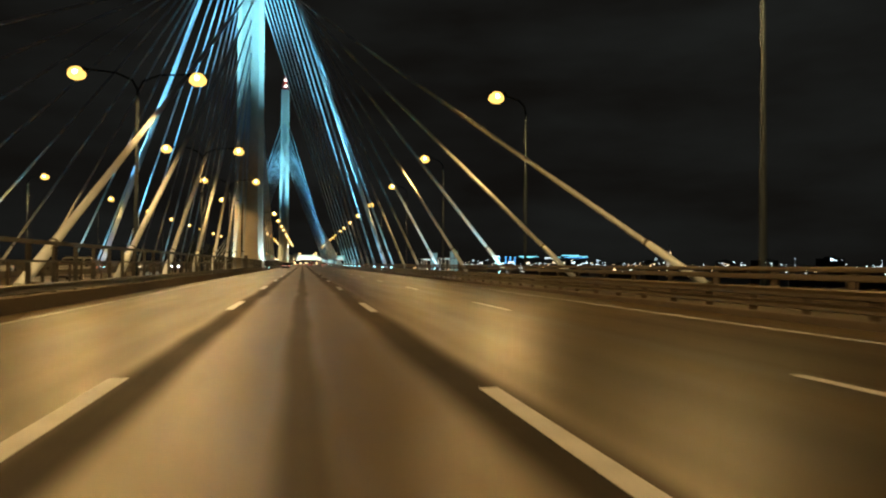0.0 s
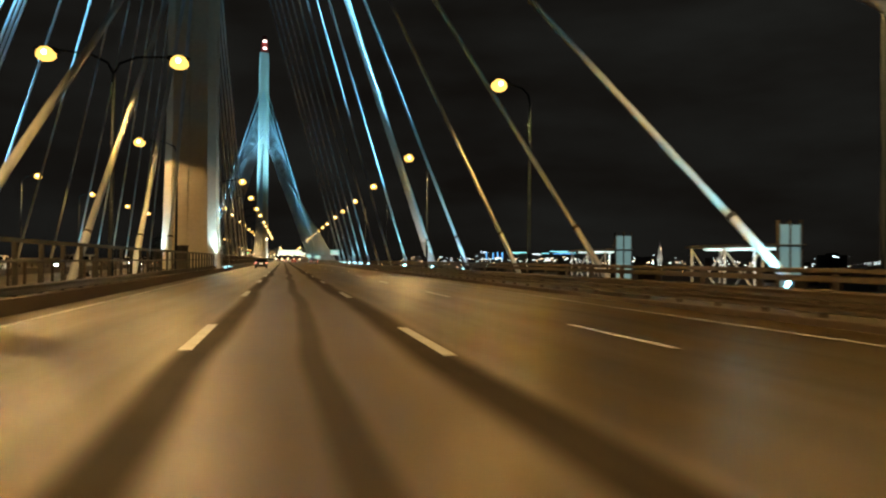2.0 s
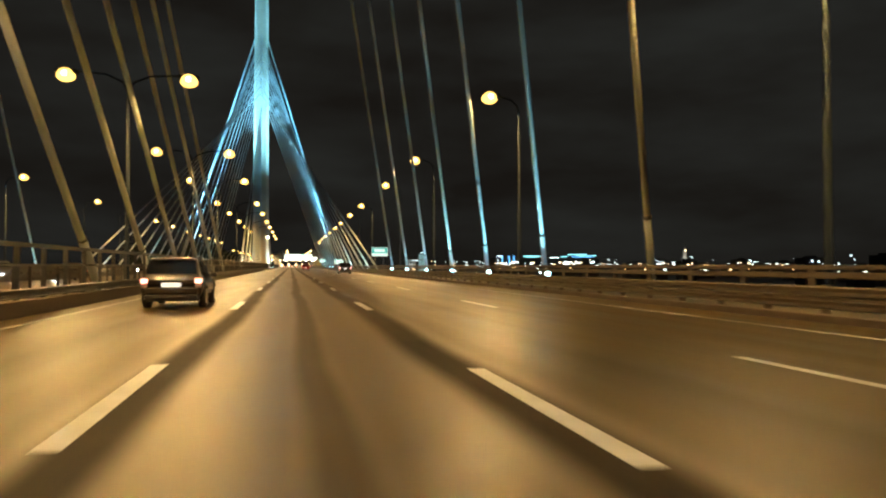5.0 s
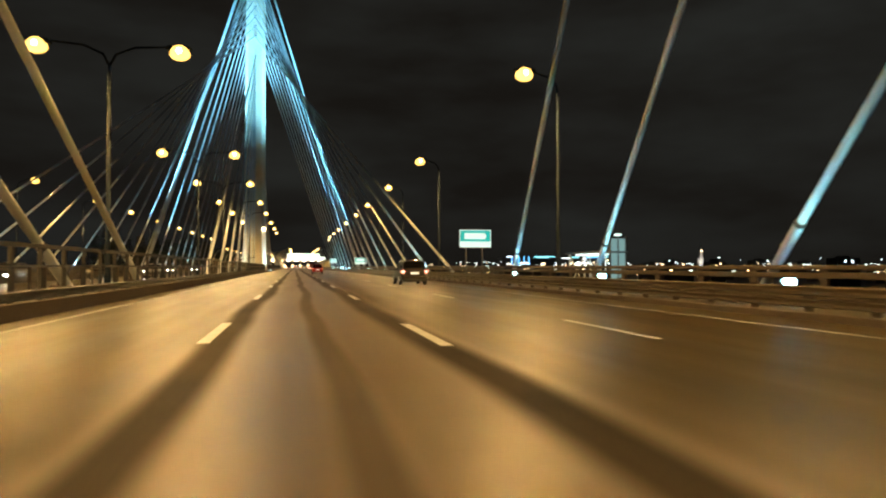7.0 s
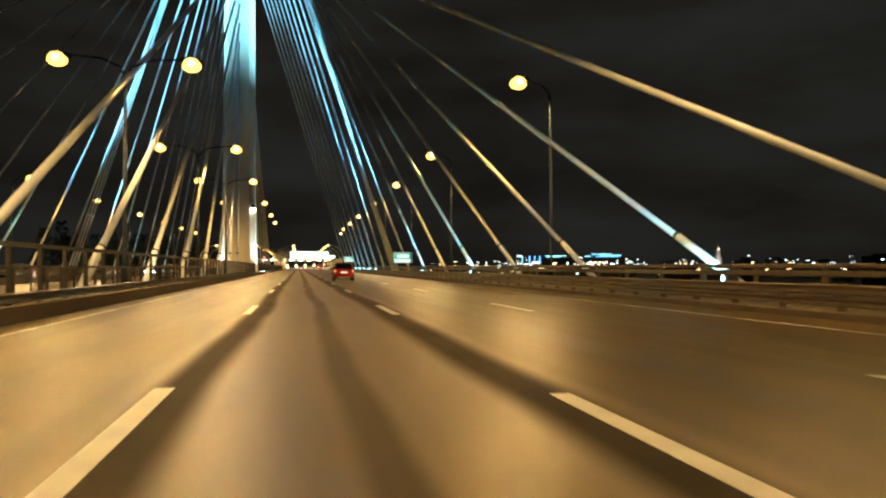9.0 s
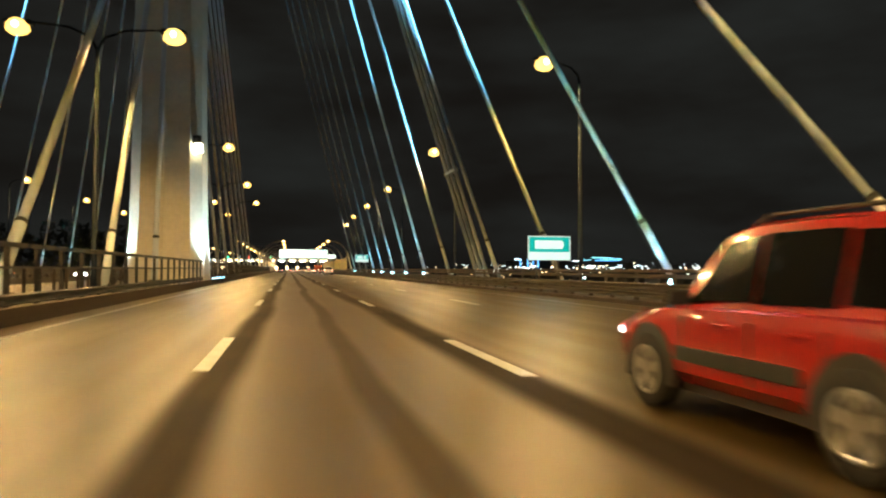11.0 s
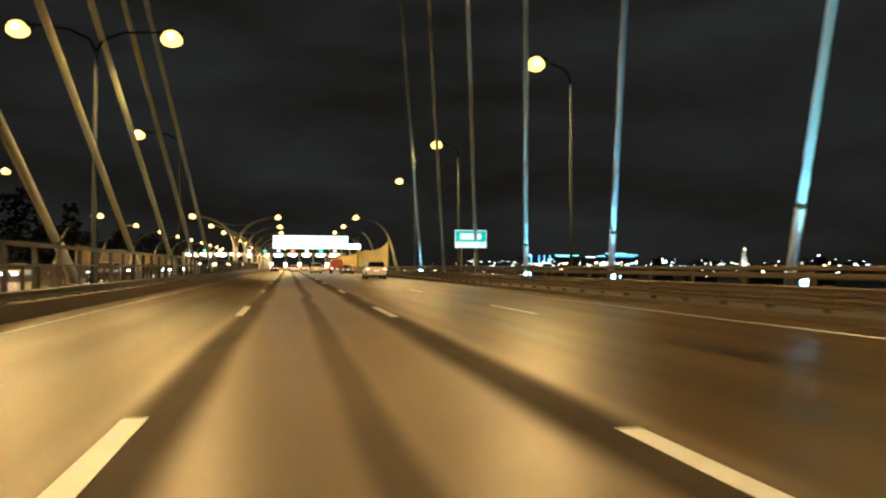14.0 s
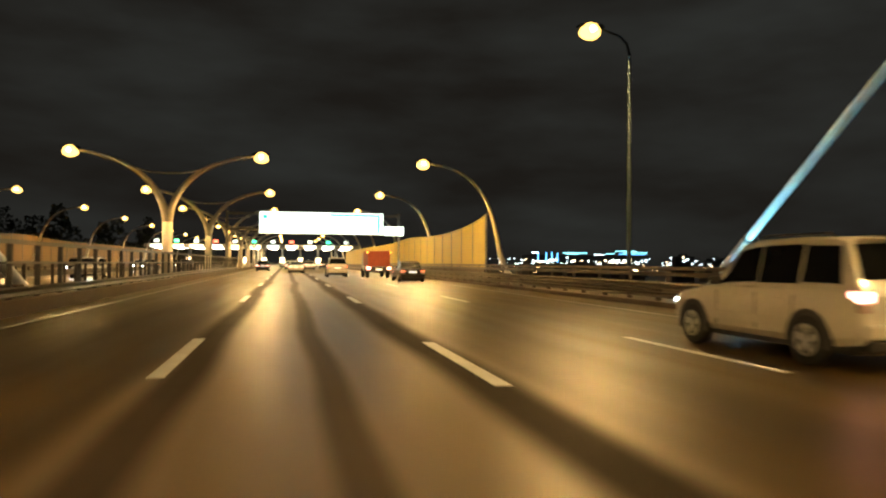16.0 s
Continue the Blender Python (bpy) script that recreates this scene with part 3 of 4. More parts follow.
def median_lamp(sides=(-1, 1), watts=STREET_W):
    t = thing("median_street_lamp", "grey street lamp on the median with glowing lanterns", "street lamp", "street lamps on the median", at=(XC, 0, 0))
    bm = bmesh.new()
    tube(bm, [(0, 0, 0.12), (0, 0, 0.9), (0, 0, 0.95), (0, 0, 11.4)], [0.17, 0.17, 0.14, 0.08], 10)
    part("post", bm, DIM_POST, t)
    for s in sides:
        bm = bmesh.new()
        tube(bm, [(0, 0, 11.3), (s * 0.3, 0, 11.9), (s * 1.2, 0, 12.3), (s * 2.8, 0, 12.42)], [0.07, 0.065, 0.06, 0.05], 8)
        part("arm", bm, DIM_POST, t)
        lamp_head(t, s * 3.3, 0, 12.2, s, watts=watts, reach=0.9, cone=168)
    return t


first_r, first_l, first_m = edge_lamp(1), edge_lamp(-1), median_lamp()
for i, y in enumerate(LAMP_Y):
    for f, x in ((first_r, XC + 23.7), (first_l, XC - 24.6), (first_m, XC)):
        ym = y
        if f is first_m and (abs(y - PYLONS[0]) < 9 or y > 450):
            continue
        if f is first_m and abs(y - PYLONS[1]) < 9:
            ym = 381.4
        if f is first_r and y > 480:
            x += 0.9
        if i == 0:
            f.location = (x, ym, 0)
        else:
            copy_thing(f, pose(x, ym, 0))


lone = median_lamp((-1,), STREET_W * 0.5)
lone.location = (XC, 463.5, 0)
copy_thing(lone, pose(XC - 0.8, 127.6, 0))


def curve_points(pts, n=14):
    """A smooth row of points through a cubic's four handles."""
    a, b, c, d = [Vector(p) for p in pts]
    out = []
    for i in range(n + 1):
        u = i / n
        out.append(a * (1 - u) ** 3 + b * 3 * u * (1 - u) ** 2 + c * 3 * u * u * (1 - u) + d * u ** 3)
    return out


def forked_lamp():
    """The curved twin lamp of the approach road: a trunk that splits into two arching arms with a tie between them."""
    t = thing("forked_street_lamp", "curved pale steel lamp with two arching arms", "street lamp", "arched lamps of the approach")
    bm = bmesh.new()
    tube(bm, [(0, 0, 0.1), (0, 0, 2.2), (0, 0, 4.0)], [0.40, 0.36, 0.33], 12)
    part("post", bm, PALE_POST, t)
    for s in (-1, 1):
        bm = bmesh.new()
        pts = curve_points(((0, 0, 3.6), (s * 0.2, 0, 6.6), (s * 2.2, 0, 8.2), (s * 5.6, 0, 8.7)))
        tube(bm, pts, [0.30 - 0.20 * i / 14 for i in range(15)], 8)
        part("arm", bm, PALE_POST, t)
        lamp_head(t, s * 6.1, 0, 8.65, s, watts=STREET_W * 1.05)
    bm = bmesh.new()
    tube(bm, curve_points(((-2.5, 0, 7.75), (-1.0, 0, 7.2), (1.0, 0, 7.2), (2.5, 0, 7.75))), 0.07, 6)
    part("tie", bm, PALE_POST, t)
    return t


def arched_lamp(side):
    t = thing("arched_street_lamp", "arched pale steel lamp leaning over the road", "street lamp", "arched lamps of the approach")
    s = -side
    bm = bmesh.new()
    pts = curve_points(((side * 1.5, 0, 0.1), (-side * 0.6, 0, 2.0), (side * 1.3, 0, 8.4), (s * 5.2, 0, 9.0)), 16)
    tube(bm, pts, [0.27 - 0.19 * i / 16 for i in range(17)], 10)
    part("arm", bm, PALE_POST, t)
    lamp_head(t, s * 5.7, 0, 8.95, s, watts=STREET_W * 1.05)
    return t


fork, arch, arch_w = forked_lamp(), arched_lamp(1), arched_lamp(-1)
for i in range(9):
    y = 510.8 + 26.0 * i
    for f, x, yy in ((fork, -8.45, y), (arch, 15.4, y + 2.5), (arch_w, XC - 25.0, y + 7)):
        if i == 0:
            f.location = (x, yy, 0)
        else:
            copy_thing(f, pose(x, yy, 0))


# ---- signs ----
def road_sign(x, y, top):
    t = thing("road_sign", "green and white road sign with glowing faces on two posts", "road sign", "green road signs", at=(x, y, 0))
    for dx in (0.55, 1.85):
        bm = bmesh.new()
        tube(bm, [(dx, 0.1, 0.1), (dx, 0.1, top)], 0.05, 8)
        part("post", bm, POST_GREY, t)
    bm = bmesh.new()
    box(bm, 0, 2.55, 0, 0.05, top - 1.4, top)
    part("back_plate", bm, SIGN_GREY, t, bevel=0.01)
    bm = bmesh.new()
    box(bm, 0.08, 2.47, -0.009, -0.006, top - 0.92, top - 0.08)
    part("green_panel", bm, SIGN_GREEN, t, "green upper panel")
    bm = bmesh.new()
    box(bm, 0.03, 2.52, -0.0055, -0.002, top - 1.37, top - 0.03)
    part("white_panel", bm, SIGN_WHITE, t, "white border and lower panel")
    for a, b, c, d in ((0.42, 2.05, 0.27, 0.74),):
        bm = bmesh.new()
        prism(bm, [(a, top - d), (b, top - d), (b + 0.12, top - (c + d) / 2), (b, top - c), (a, top - c)], 1, -0.013, -0.0095)
        part("marking", bm, SIGN_WHITE, t, "white bar of writing")
    return t


road_sign(11.95, 253.6, 4.1)
road_sign(12.1, 352.9, 3.15)
road_sign(11.75, 453.9, 4.05)

gantry = thing("sign_gantry", "wide backlit sign gantry across the road", "sign gantry", at=(0, 548.6, 0))
for x in (-7.6, 13.4):
    bm = bmesh.new()
    box(bm, x - 0.16, x + 0.16, 0.38, 0.72, 0, 7.5)
    part("post", bm, POST_GREY, gantry, bevel=0.03)
for z in (5.3, 7.2):
    bm = bmesh.new()
    box(bm, -7.5, 13.3, 0.42, 0.68, z - 0.15, z + 0.15)
    part("beam", bm, POST_GREY, gantry)
bm = bmesh.new()
box(bm, -3.9, 11.4, 0.0, 0.3, 4.75, 7.55)
part("sign_box", bm, SIGN_GREY, gantry, bevel=0.03)
bm = bmesh.new()
box(bm, -3.8, 11.3, -0.012, -0.003, 4.85, 7.45)
part("sign_panel", bm, GANTRY_FACE, gantry, "bright white backlit panel")
for a, b, c, d in ((4.6, 10.9, 7.05, 7.3), (4.6, 10.9, 5.0, 5.2), (5.0, 9.6, 5.75, 6.5), (10.6, 10.9, 5.2, 7.05), (-3.4, -2.9, 6.6, 7.1), (-0.6, 3.6, 5.9, 6.1)):
    bm = bmesh.new()
    box(bm, a, b, -0.022, -0.013, c, d)
    part("marking", bm, GANTRY_PALE if a in (5.0, -0.6) else GANTRY_GREEN, gantry, "green bar of writing")
bm = bmesh.new()
prism(bm, [(9.3, 5.6), (10.2, 6.12), (9.3, 6.65)], 1, -0.024, -0.0135)
part("arrow", bm, GANTRY_PALE, gantry, "green arrow head")
bm = bmesh.new()
box(bm, 11.45, 13.9, -0.2, 0.0, 4.75, 5.85)
part("small_sign_panel", bm, GANTRY_FACE, gantry, "small white lit panel", bevel=0.02)


# ---- noise wall of the approach ----
def noise_wall(name, x, y0, n, low, rise, label, paint):
    """Panels between posts on a low concrete base; the top edge sweeps up at the near end."""
    w = thing(name, label, "noise wall", kind="structure", at=(x, y0, 0))

    def top(k):
        return low + rise * math.exp(-k * 0.62) + 0.35 * math.exp(-((k - 9) / 2.5) ** 2)
    for k in range(n):
        bm = bmesh.new()
        prism(bm, [(4.0 * k + 0.08, 0.9), (4.0 * k + 3.92, 0.9), (4.0 * k + 3.92, top(k + 1)), (4.0 * k + 2.0, top(k + 0.5)), (4.0 * k + 0.08, top(k))], 0, -0.03, 0.03)
        part("panel", bm, paint, w)
        bm = bmesh.new()
        box(bm, -0.07, 0.07, 4.0 * k - 0.06, 4.0 * k + 0.06, 0.1, top(k) + 0.03)
        part("post", bm, POST_GREY, w)
    bm = bmesh.new()
    box(bm, -0.15, 0.15, 0, 4.0 * n, 0.1, 0.9)
    part("base_wall", bm, CONCRETE, w)
    return w


noise_wall("noise_wall_east", 14.95, 514.0, 34, 4.15, 1.15, "yellow translucent noise wall with a sweeping top edge", BARRIER_YELLOW)
noise_wall("noise_wall_west", -35.6, 530.0, 40, 4.5, 0.6, "dull brown noise wall along the opposite road", BARRIER_BROWN)


# ---- vehicles ----
def loft(bm, rings, cap=True):
    vs = [[bm.verts.new(p) for p in r] for r in rings]
    n = len(vs[0])
    for a, b in zip(vs, vs[1:]):
        for k in range(n):
            f = bm.faces.new((a[k], a[(k + 1) % n], b[(k + 1) % n], b[k]))
            f.smooth = True
    if cap:
        bm.faces.new(vs[0])
        bm.faces.new(list(reversed(vs[-1])))


def wheel_meshes(r):
    bm = bmesh.new()
    prof = [(-0.10, r * 0.62), (-0.105, r * 0.9), (-0.08, r), (0.08, r), (0.105, r * 0.9), (0.10, r * 0.62)]
    rings = [[(x, q * math.cos(2 * math.pi * k / 24), q * math.sin(2 * math.pi * k / 24)) for k in range(24)] for x, q in prof]
    loft(bm, rings)
    tyre = mesh_of("tyre", bm, RUBBER)
    bm = bmesh.new()
    prof = [(-0.09, r * 0.6), (0.112, r * 0.64), (0.114, r * 0.56), (0.07, r * 0.52)]
    loft(bm, [[(x, q * math.cos(2 * math.pi * k / 20), q * math.sin(2 * math.pi * k / 20)) for k in range(20)] for x, q in prof])
    for k in range(5):
        a = 2 * math.pi * k / 5
        m = Matrix.Rotation(a, 4, "X")
        v = box(bm, 0.07, 0.108, -0.045, 0.045, 0.02, r * 0.57)
        for q in v:
            q.co = m @ q.co
    tube(bm, [(0.06, 0, 0), (0.118, 0, 0)], r * 0.14, 10)
    rim = mesh_of("rim", bm, RIM)
    return tyre, rim


SUV_WHEEL, CAR_WHEEL = wheel_meshes(0.345), wheel_meshes(0.31)


def car(label, paint, L, W, H, style, tail, head_lit=False, group="", plate=PLATE_GLOW):
    """A car that stands on z = 0, its tail at y = 0 and its nose towards +y."""
    w = W / 2
    c = thing("car", label, "car", group)
    tall = style == "suv"
    belt = H * (0.60 if tall else 0.62)
    hood = belt - (0.07 if tall else 0.10)
    r = 0.345 if tall else 0.31
    low = 0.29 if tall else 0.2
    # stations from the tail: share of the length, width, sill, shoulder and top height, width of the top
    if tall:
        st = [(0.0, 0.90, low + 0.16, belt - 0.12, belt - 0.10, 0.86), (0.008, 0.95, low + 0.10, belt - 0.04, belt - 0.02, 0.90), (0.022, 0.975, low + 0.06, belt, belt + 0.03, 0.88),
              (0.085, 0.99, low + 0.02, belt, H - 0.07, 0.765), (0.12, 1.0, low, belt, H - 0.02, 0.76), (0.30, 1.0, low, belt, H, 0.77), (0.48, 1.0, low, belt - 0.01, H - 0.01, 0.765),
              (0.565, 1.0, low, belt - 0.015, H - 0.07, 0.755), (0.735, 1.0, low, belt - 0.03, hood + 0.03, 0.86)]
    else:
        st = [(0.0, 0.88, low + 0.18, belt - 0.14, belt - 0.12, 0.84), (0.01, 0.93, low + 0.12, belt - 0.05, belt - 0.03, 0.88), (0.04, 0.965, low + 0.06, belt - 0.02, belt + 0.0, 0.88),
              (0.14, 0.985, low + 0.02, belt, belt + 0.03, 0.86), (0.29, 1.0, low, belt, H - 0.06, 0.74), (0.35, 1.0, low, belt, H - 0.01, 0.74), (0.46, 1.0, low, belt, H, 0.745),
              (0.53, 1.0, low, belt - 0.01, H - 0.06, 0.74), (0.72, 1.0, low, belt - 0.03, hood + 0.02, 0.85)]
    st += [(0.80, 0.995, low, hood - 0.03, hood, 0.84), (0.90, 0.965, low + 0.01, hood - 0.08, hood - 0.05, 0.80), (0.96, 0.92, low + 0.05, hood - 0.16, hood - 0.12, 0.76),
           (0.988, 0.86, low + 0.09, hood - 0.26, hood - 0.22, 0.70), (1.0, 0.79, low + 0.15, hood - 0.34, hood - 0.30, 0.64)]

    def half(q):
        y, k, sill, sh, top, tw = q
        a, b = w * k, min(w * tw, w * k * 0.95)
        return [(a * 0.88, sill), (a * 0.975, sill + 0.10), (a, sill + 0.28), (a * 0.992, sh - 0.12), (a * 0.96, sh - 0.02), (a * 0.935, sh), (b + 0.004, top - 0.02), (b * 0.94, top + 0.012), (b * 0.55, top + 0.03)]

    def at(u):
        for p, q in zip(st, st[1:]):
            if u <= q[0]:
                f = (u - p[0]) / (q[0] - p[0])
                return [u] + [p[i] * (1 - f) + q[i] * f for i in range(1, 6)]
        return list(st[-1])
    bm = bmesh.new()
    rings = []
    us = sorted({q[0] for q in st} | {0.03 * k for k in range(1, 33) if min(abs(0.03 * k - q[0]) for q in st) > 0.01})
    for q in [at(u) for u in us]:
        h = half(q)
        rings.append([(-x, q[0] * L, z) for x, z in h] + [(x, q[0] * L, z) for x, z in reversed(h)])
    loft(bm, rings)
    bmesh.ops.recalc_face_normals(bm, faces=bm.faces[:])
    for e in bm.edges:
        if len(e.link_faces) == 2 and e.calc_face_angle(0) > 0.55:
            e.smooth = False
    part("body", bm, paint, c)

    def side_glass(s, u0, u1, lo, hi, lean0=0.0, lean1=0.0, n=8):
        """A pane that lies on the cabin's side, between shares of the length and of the height over the shoulder."""
        bm = bmesh.new()
        grid = []
        for i in range(n + 1):
            row = []
            for v in (lo, (lo + hi) / 2, hi):
                u = u0 + lean0 * (v - lo) + (u1 + lean1 * (v - lo) - u0 - lean0 * (v - lo)) * i / n
                h = half(at(u))
                (xa, za), (xb, zb) = h[5], h[6]
                row.append((s * (xa + (xb - xa) * v + 0.020), u * L, za + (zb - za) * v))
            grid.append([bm.verts.new(p) for p in row])
        for a, b in zip(grid, grid[1:]):
            for k in range(2):
                bm.faces.new((a[k], b[k], b[k + 1], a[k + 1]))
        bmesh.ops.solidify(bm, geom=bm.faces[:], thickness=0.012)
        part("side_window", bm, GLASS_DARK, c)

    def end_glass(name, u0, u1, share):
        """The pane of the sloping front or rear of the cabin."""
        bm = bmesh.new()
        grid = []
        for f in (0.12, 0.5, 0.9):
            u = u0 + (u1 - u0) * f
            q = at(u)
            h = half(q)
            grid.append([bm.verts.new((g * share * h[7][0], u * L - (0.012 if u1 > u0 else -0.012), h[7][1] + 0.02 * (1 - abs(g)) + 0.014)) for g in (-1, -0.6, 0, 0.6, 1)])
        for a, b in zip(grid, grid[1:]):
            for k in range(4):
                bm.faces.new((a[k], a[k + 1], b[k + 1], b[k]))
        bmesh.ops.solidify(bm, geom=bm.faces[:], thickness=0.014)
        part(name, bm, GLASS_DARK, c)
    if tall:
        end_glass("rear_window", 0.022, 0.085, 0.99)
        end_glass("windscreen", 0.735, 0.565, 0.97)
        panes = ((0.075, 0.238, 0.12, 0.88, 0.035, 0.0), (0.250, 0.438, 0.08, 0.90, 0.0, 0.0), (0.447, 0.660, 0.10, 0.88, 0.0, -0.115))
    else:
        end_glass("rear_window", 0.14, 0.29, 0.97)
        end_glass("windscreen", 0.72, 0.53, 0.97)
        panes = ((0.225, 0.41, 0.12, 0.86, 0.06, 0.0), (0.428, 0.635, 0.10, 0.86, 0.0, -0.125))
    for s in (-1, 1):
        for p in panes:
            side_glass(s, *p)
    wt, zt = w * 0.76, H
    y_rt, y_ft = 0.12 * L, 0.52 * L
    for s in (-1, 1):
        if tall:
            bm = bmesh.new()
            tube(bm, [(s * wt * 0.93, y_rt + 0.1, zt - 0.02), (s * wt * 0.93, y_rt + 0.25, zt + 0.055), (s * wt * 0.93, y_ft - 0.25, zt + 0.055), (s * wt * 0.93, y_ft - 0.1, zt - 0.02)], 0.018, 6)
            part("roof_rail", bm, BLACK_PLASTIC, c)
        bm = bmesh.new()
        box(bm, *sorted((s * (w * 0.93), s * (w + 0.14))), L * 0.645, L * 0.645 + 0.09, belt - 0.01, belt + 0.13)
        part("mirror", bm, BLACK_PLASTIC, c, bevel=0.03)
        bm = bmesh.new()
        box(bm, *sorted((s * (w * 0.985), s * (w + 0.014))), 1.32, L - 1.32, low + 0.20, low + 0.32)
        part("side_trim", bm, BLACK_PLASTIC if paint is RED_PAINT else paint, c, "black rubbing strip" if paint is RED_PAINT else "", bevel=0.005)
        for y in (L * 0.30, L * 0.50):
            bm = bmesh.new()
            box(bm, *sorted((s * (w * 0.97), s * (w + 0.02))), y, y + 0.17, belt - 0.16, belt - 0.13)
            part("door_handle", bm, paint, c, bevel=0.006)
        # seams of the doors
        for u in (0.262, 0.443, 0.66):
            bm = bmesh.new()
            box(bm, *sorted((s * (w * 0.96), s * (w + 0.003))), L * u - 0.006, L * u + 0.006, low + 0.12, belt - 0.10)
            part("door_seam", bm, BLACK_PLASTIC, c)
    ya, yb = 0.17 * L + 0.12, L - 0.86
    tyre, rim = SUV_WHEEL if tall else CAR_WHEEL
    arch = bmesh.new()
    outline = [((r + 0.08) * math.cos(math.pi * k / 16), (r + 0.08) * math.sin(math.pi * k / 16)) for k in range(17)]
    outline = [(r + 0.08, -0.10)] + outline + [(-r - 0.08, -0.10)]
    prism(arch, outline, 0, -0.05, 0.010)
    arch_me = mesh_of("wheel_arch", arch, BLACK_PLASTIC)
    for s in (-1, 1):
        for y in (ya, yb):
            piece("wheel_arch", arch_me, c, (s * w - (0.0 if s > 0 else -0.04) , y, r), 0.0)
            wh = new("wheel", tyre)
            wh.parent = c
            wh.location = (s * (w - 0.078), y, r)
            wh.rotation_euler = (0, 0, 0 if s > 0 else math.pi)
            rm = new("rim", rim)
            rm.parent = wh
    # tail and nose
    for s in (-1, 1):
        bm = bmesh.new()
        x0, x1 = (w * 0.58, w * 0.945) if not tall else (w * 0.74, w * 0.965)
        z0, z1 = (belt - 0.16, belt - 0.02) if tall else (belt - 0.22, belt - 0.09)
        box(bm, *sorted((s * x0, s * x1)), -0.012, 0.20, z0, z1)
        tl = part("tail_light", bm, tail, c, "lit red tail light", bevel=0.03)
        bm = bmesh.new()
        box(bm, *sorted((s * x0 * 1.02, s * x1 * 0.995)), -0.008, 0.17, z0 - 0.13, z0 - 0.004)
        part("indicator", bm, INDICATOR if paint is RED_PAINT else CLEAR_LENS, tl, "unlit orange indicator lens" if paint is RED_PAINT else "unlit pale lens", bevel=0.025)
        bm = bmesh.new()
        box(bm, *sorted((s * w * 0.46, s * w * 0.81)), L * 0.955, L * 1.006, hood - 0.38, hood - 0.225)
        part("headlight", bm, HEAD_GLOW if head_lit else SILVER_TRIM, c, bevel=0.02)
    bm = bmesh.new()
    box(bm, -0.27, 0.27, -0.022, 0.03, belt - 0.26, belt - 0.14)
    part("number_plate", bm, plate, c, "blank pale number plate", bevel=0.004)
    bm = bmesh.new()
    box(bm, -0.36, 0.36, -0.03, 0.04, belt - 0.115, belt - 0.075)
    part("tailgate_handle", bm, paint if paint is RED_PAINT else BLACK_PLASTIC, c, bevel=0.012)
    bm = bmesh.new()
    box(bm, -w * 0.88, w * 0.88, -0.055, 0.2, low + 0.13, low + 0.33)
    part("rear_bumper", bm, paint, c, bevel=0.045)
    bm = bmesh.new()
    box(bm, -w * 0.84, w * 0.84, -0.035, 0.2, low - 0.03, low + 0.125)
    part("bumper_skirt", bm, BLACK_PLASTIC, c, "black lower bumper", bevel=0.03)
    bm = bmesh.new()
    box(bm, -w * 0.58, w * 0.58, -0.06, 0.1, low - 0.005, low + 0.075)
    part("skid_plate", bm, SILVER_TRIM if paint is RED_PAINT else BLACK_PLASTIC, c, "silver strip under the bumper" if paint is RED_PAINT else "", bevel=0.02)
    bm = bmesh.new()
    box(bm, -w * 0.85, w * 0.85, 0.25, L - 0.3, low - 0.08, low + 0.12)
    part("underbody", bm, BLACK_PLASTIC, c)
    bm = bmesh.new()
    tube(bm, [(w * 0.5, -0.03, low - 0.04), (w * 0.5, 0.4, low - 0.04)], 0.03, 8)
    part("exhaust", bm, DARK_STEEL, c)
    if tall:
        bm = bmesh.new()
        box(bm, -wt * 0.86, wt * 0.86, 0.085 * L - 0.16, 0.085 * L + 0.12, zt - 0.055, zt - 0.025)
        part("spoiler", bm, paint, c, bevel=0.012)
    return c


def place(c, x, y, turn=0.0):
    c.location = (x, y, 0.0)
    c.rotation_euler = (0, 0, radians(turn))
    return c


place(car("red compact off-road car with silver bumper strip and black trim", RED_PAINT, 4.15, 1.75, 1.61, "suv", TAIL_DIM, True), 3.2, 318.0)
place(car("dark brown off-road car with lit tail lights", GREY_PAINT, 4.5, 1.84, 1.66, "suv", TAIL_GLOW), 7.4, 247.3)
place(car("white off-road car with glowing red tail lights", WHITE_PAINT, 4.5, 1.9, 1.74, "suv", BRAKE_GLOW, True), 7.35, 467.2)
place(car("dark hatchback in the fast lane with small tail lights", GREY_PAINT, 4.1, 1.74, 1.5, "suv", TAIL_GLOW), -3.75, 165.0)
place(car("white saloon car far ahead with lit tail lights", WHITE_PAINT, 4.5, 1.78, 1.45, "saloon", TAIL_GLOW, group="traffic ahead"), 0.6, 546.0)
place(car("white estate car far ahead with dim tail lights", WHITE_PAINT, 4.5, 1.8, 1.75, "suv", TAIL_DIM, group="traffic ahead"), 3.9, 523.0)
place(car("dark saloon car ahead with dim amber tail lights", GREY_PAINT, 4.6, 1.8, 1.45, "saloon", TAIL_DIM, group="traffic ahead"), 8.1, 508.5)
for x, y, pt in ((-3.8, 562, GREY_PAINT), (0.1, 585, SILVER_PAINT), (3.6, 590, WHITE_PAINT), (7.2, 575, SILVER_PAINT), (0.2, 628, GREY_PAINT), (3.7, 634, WHITE_PAINT), (7.3, 615, GREY_PAINT)):
    place(car("small car far down the road with bright tail lights", pt, 4.4, 1.8, 1.5, "saloon", BRAKE_GLOW, group="traffic ahead"), x, y)

paints = (GREY_PAINT, SILVER_PAINT, WHITE_PAINT, GREY_PAINT)
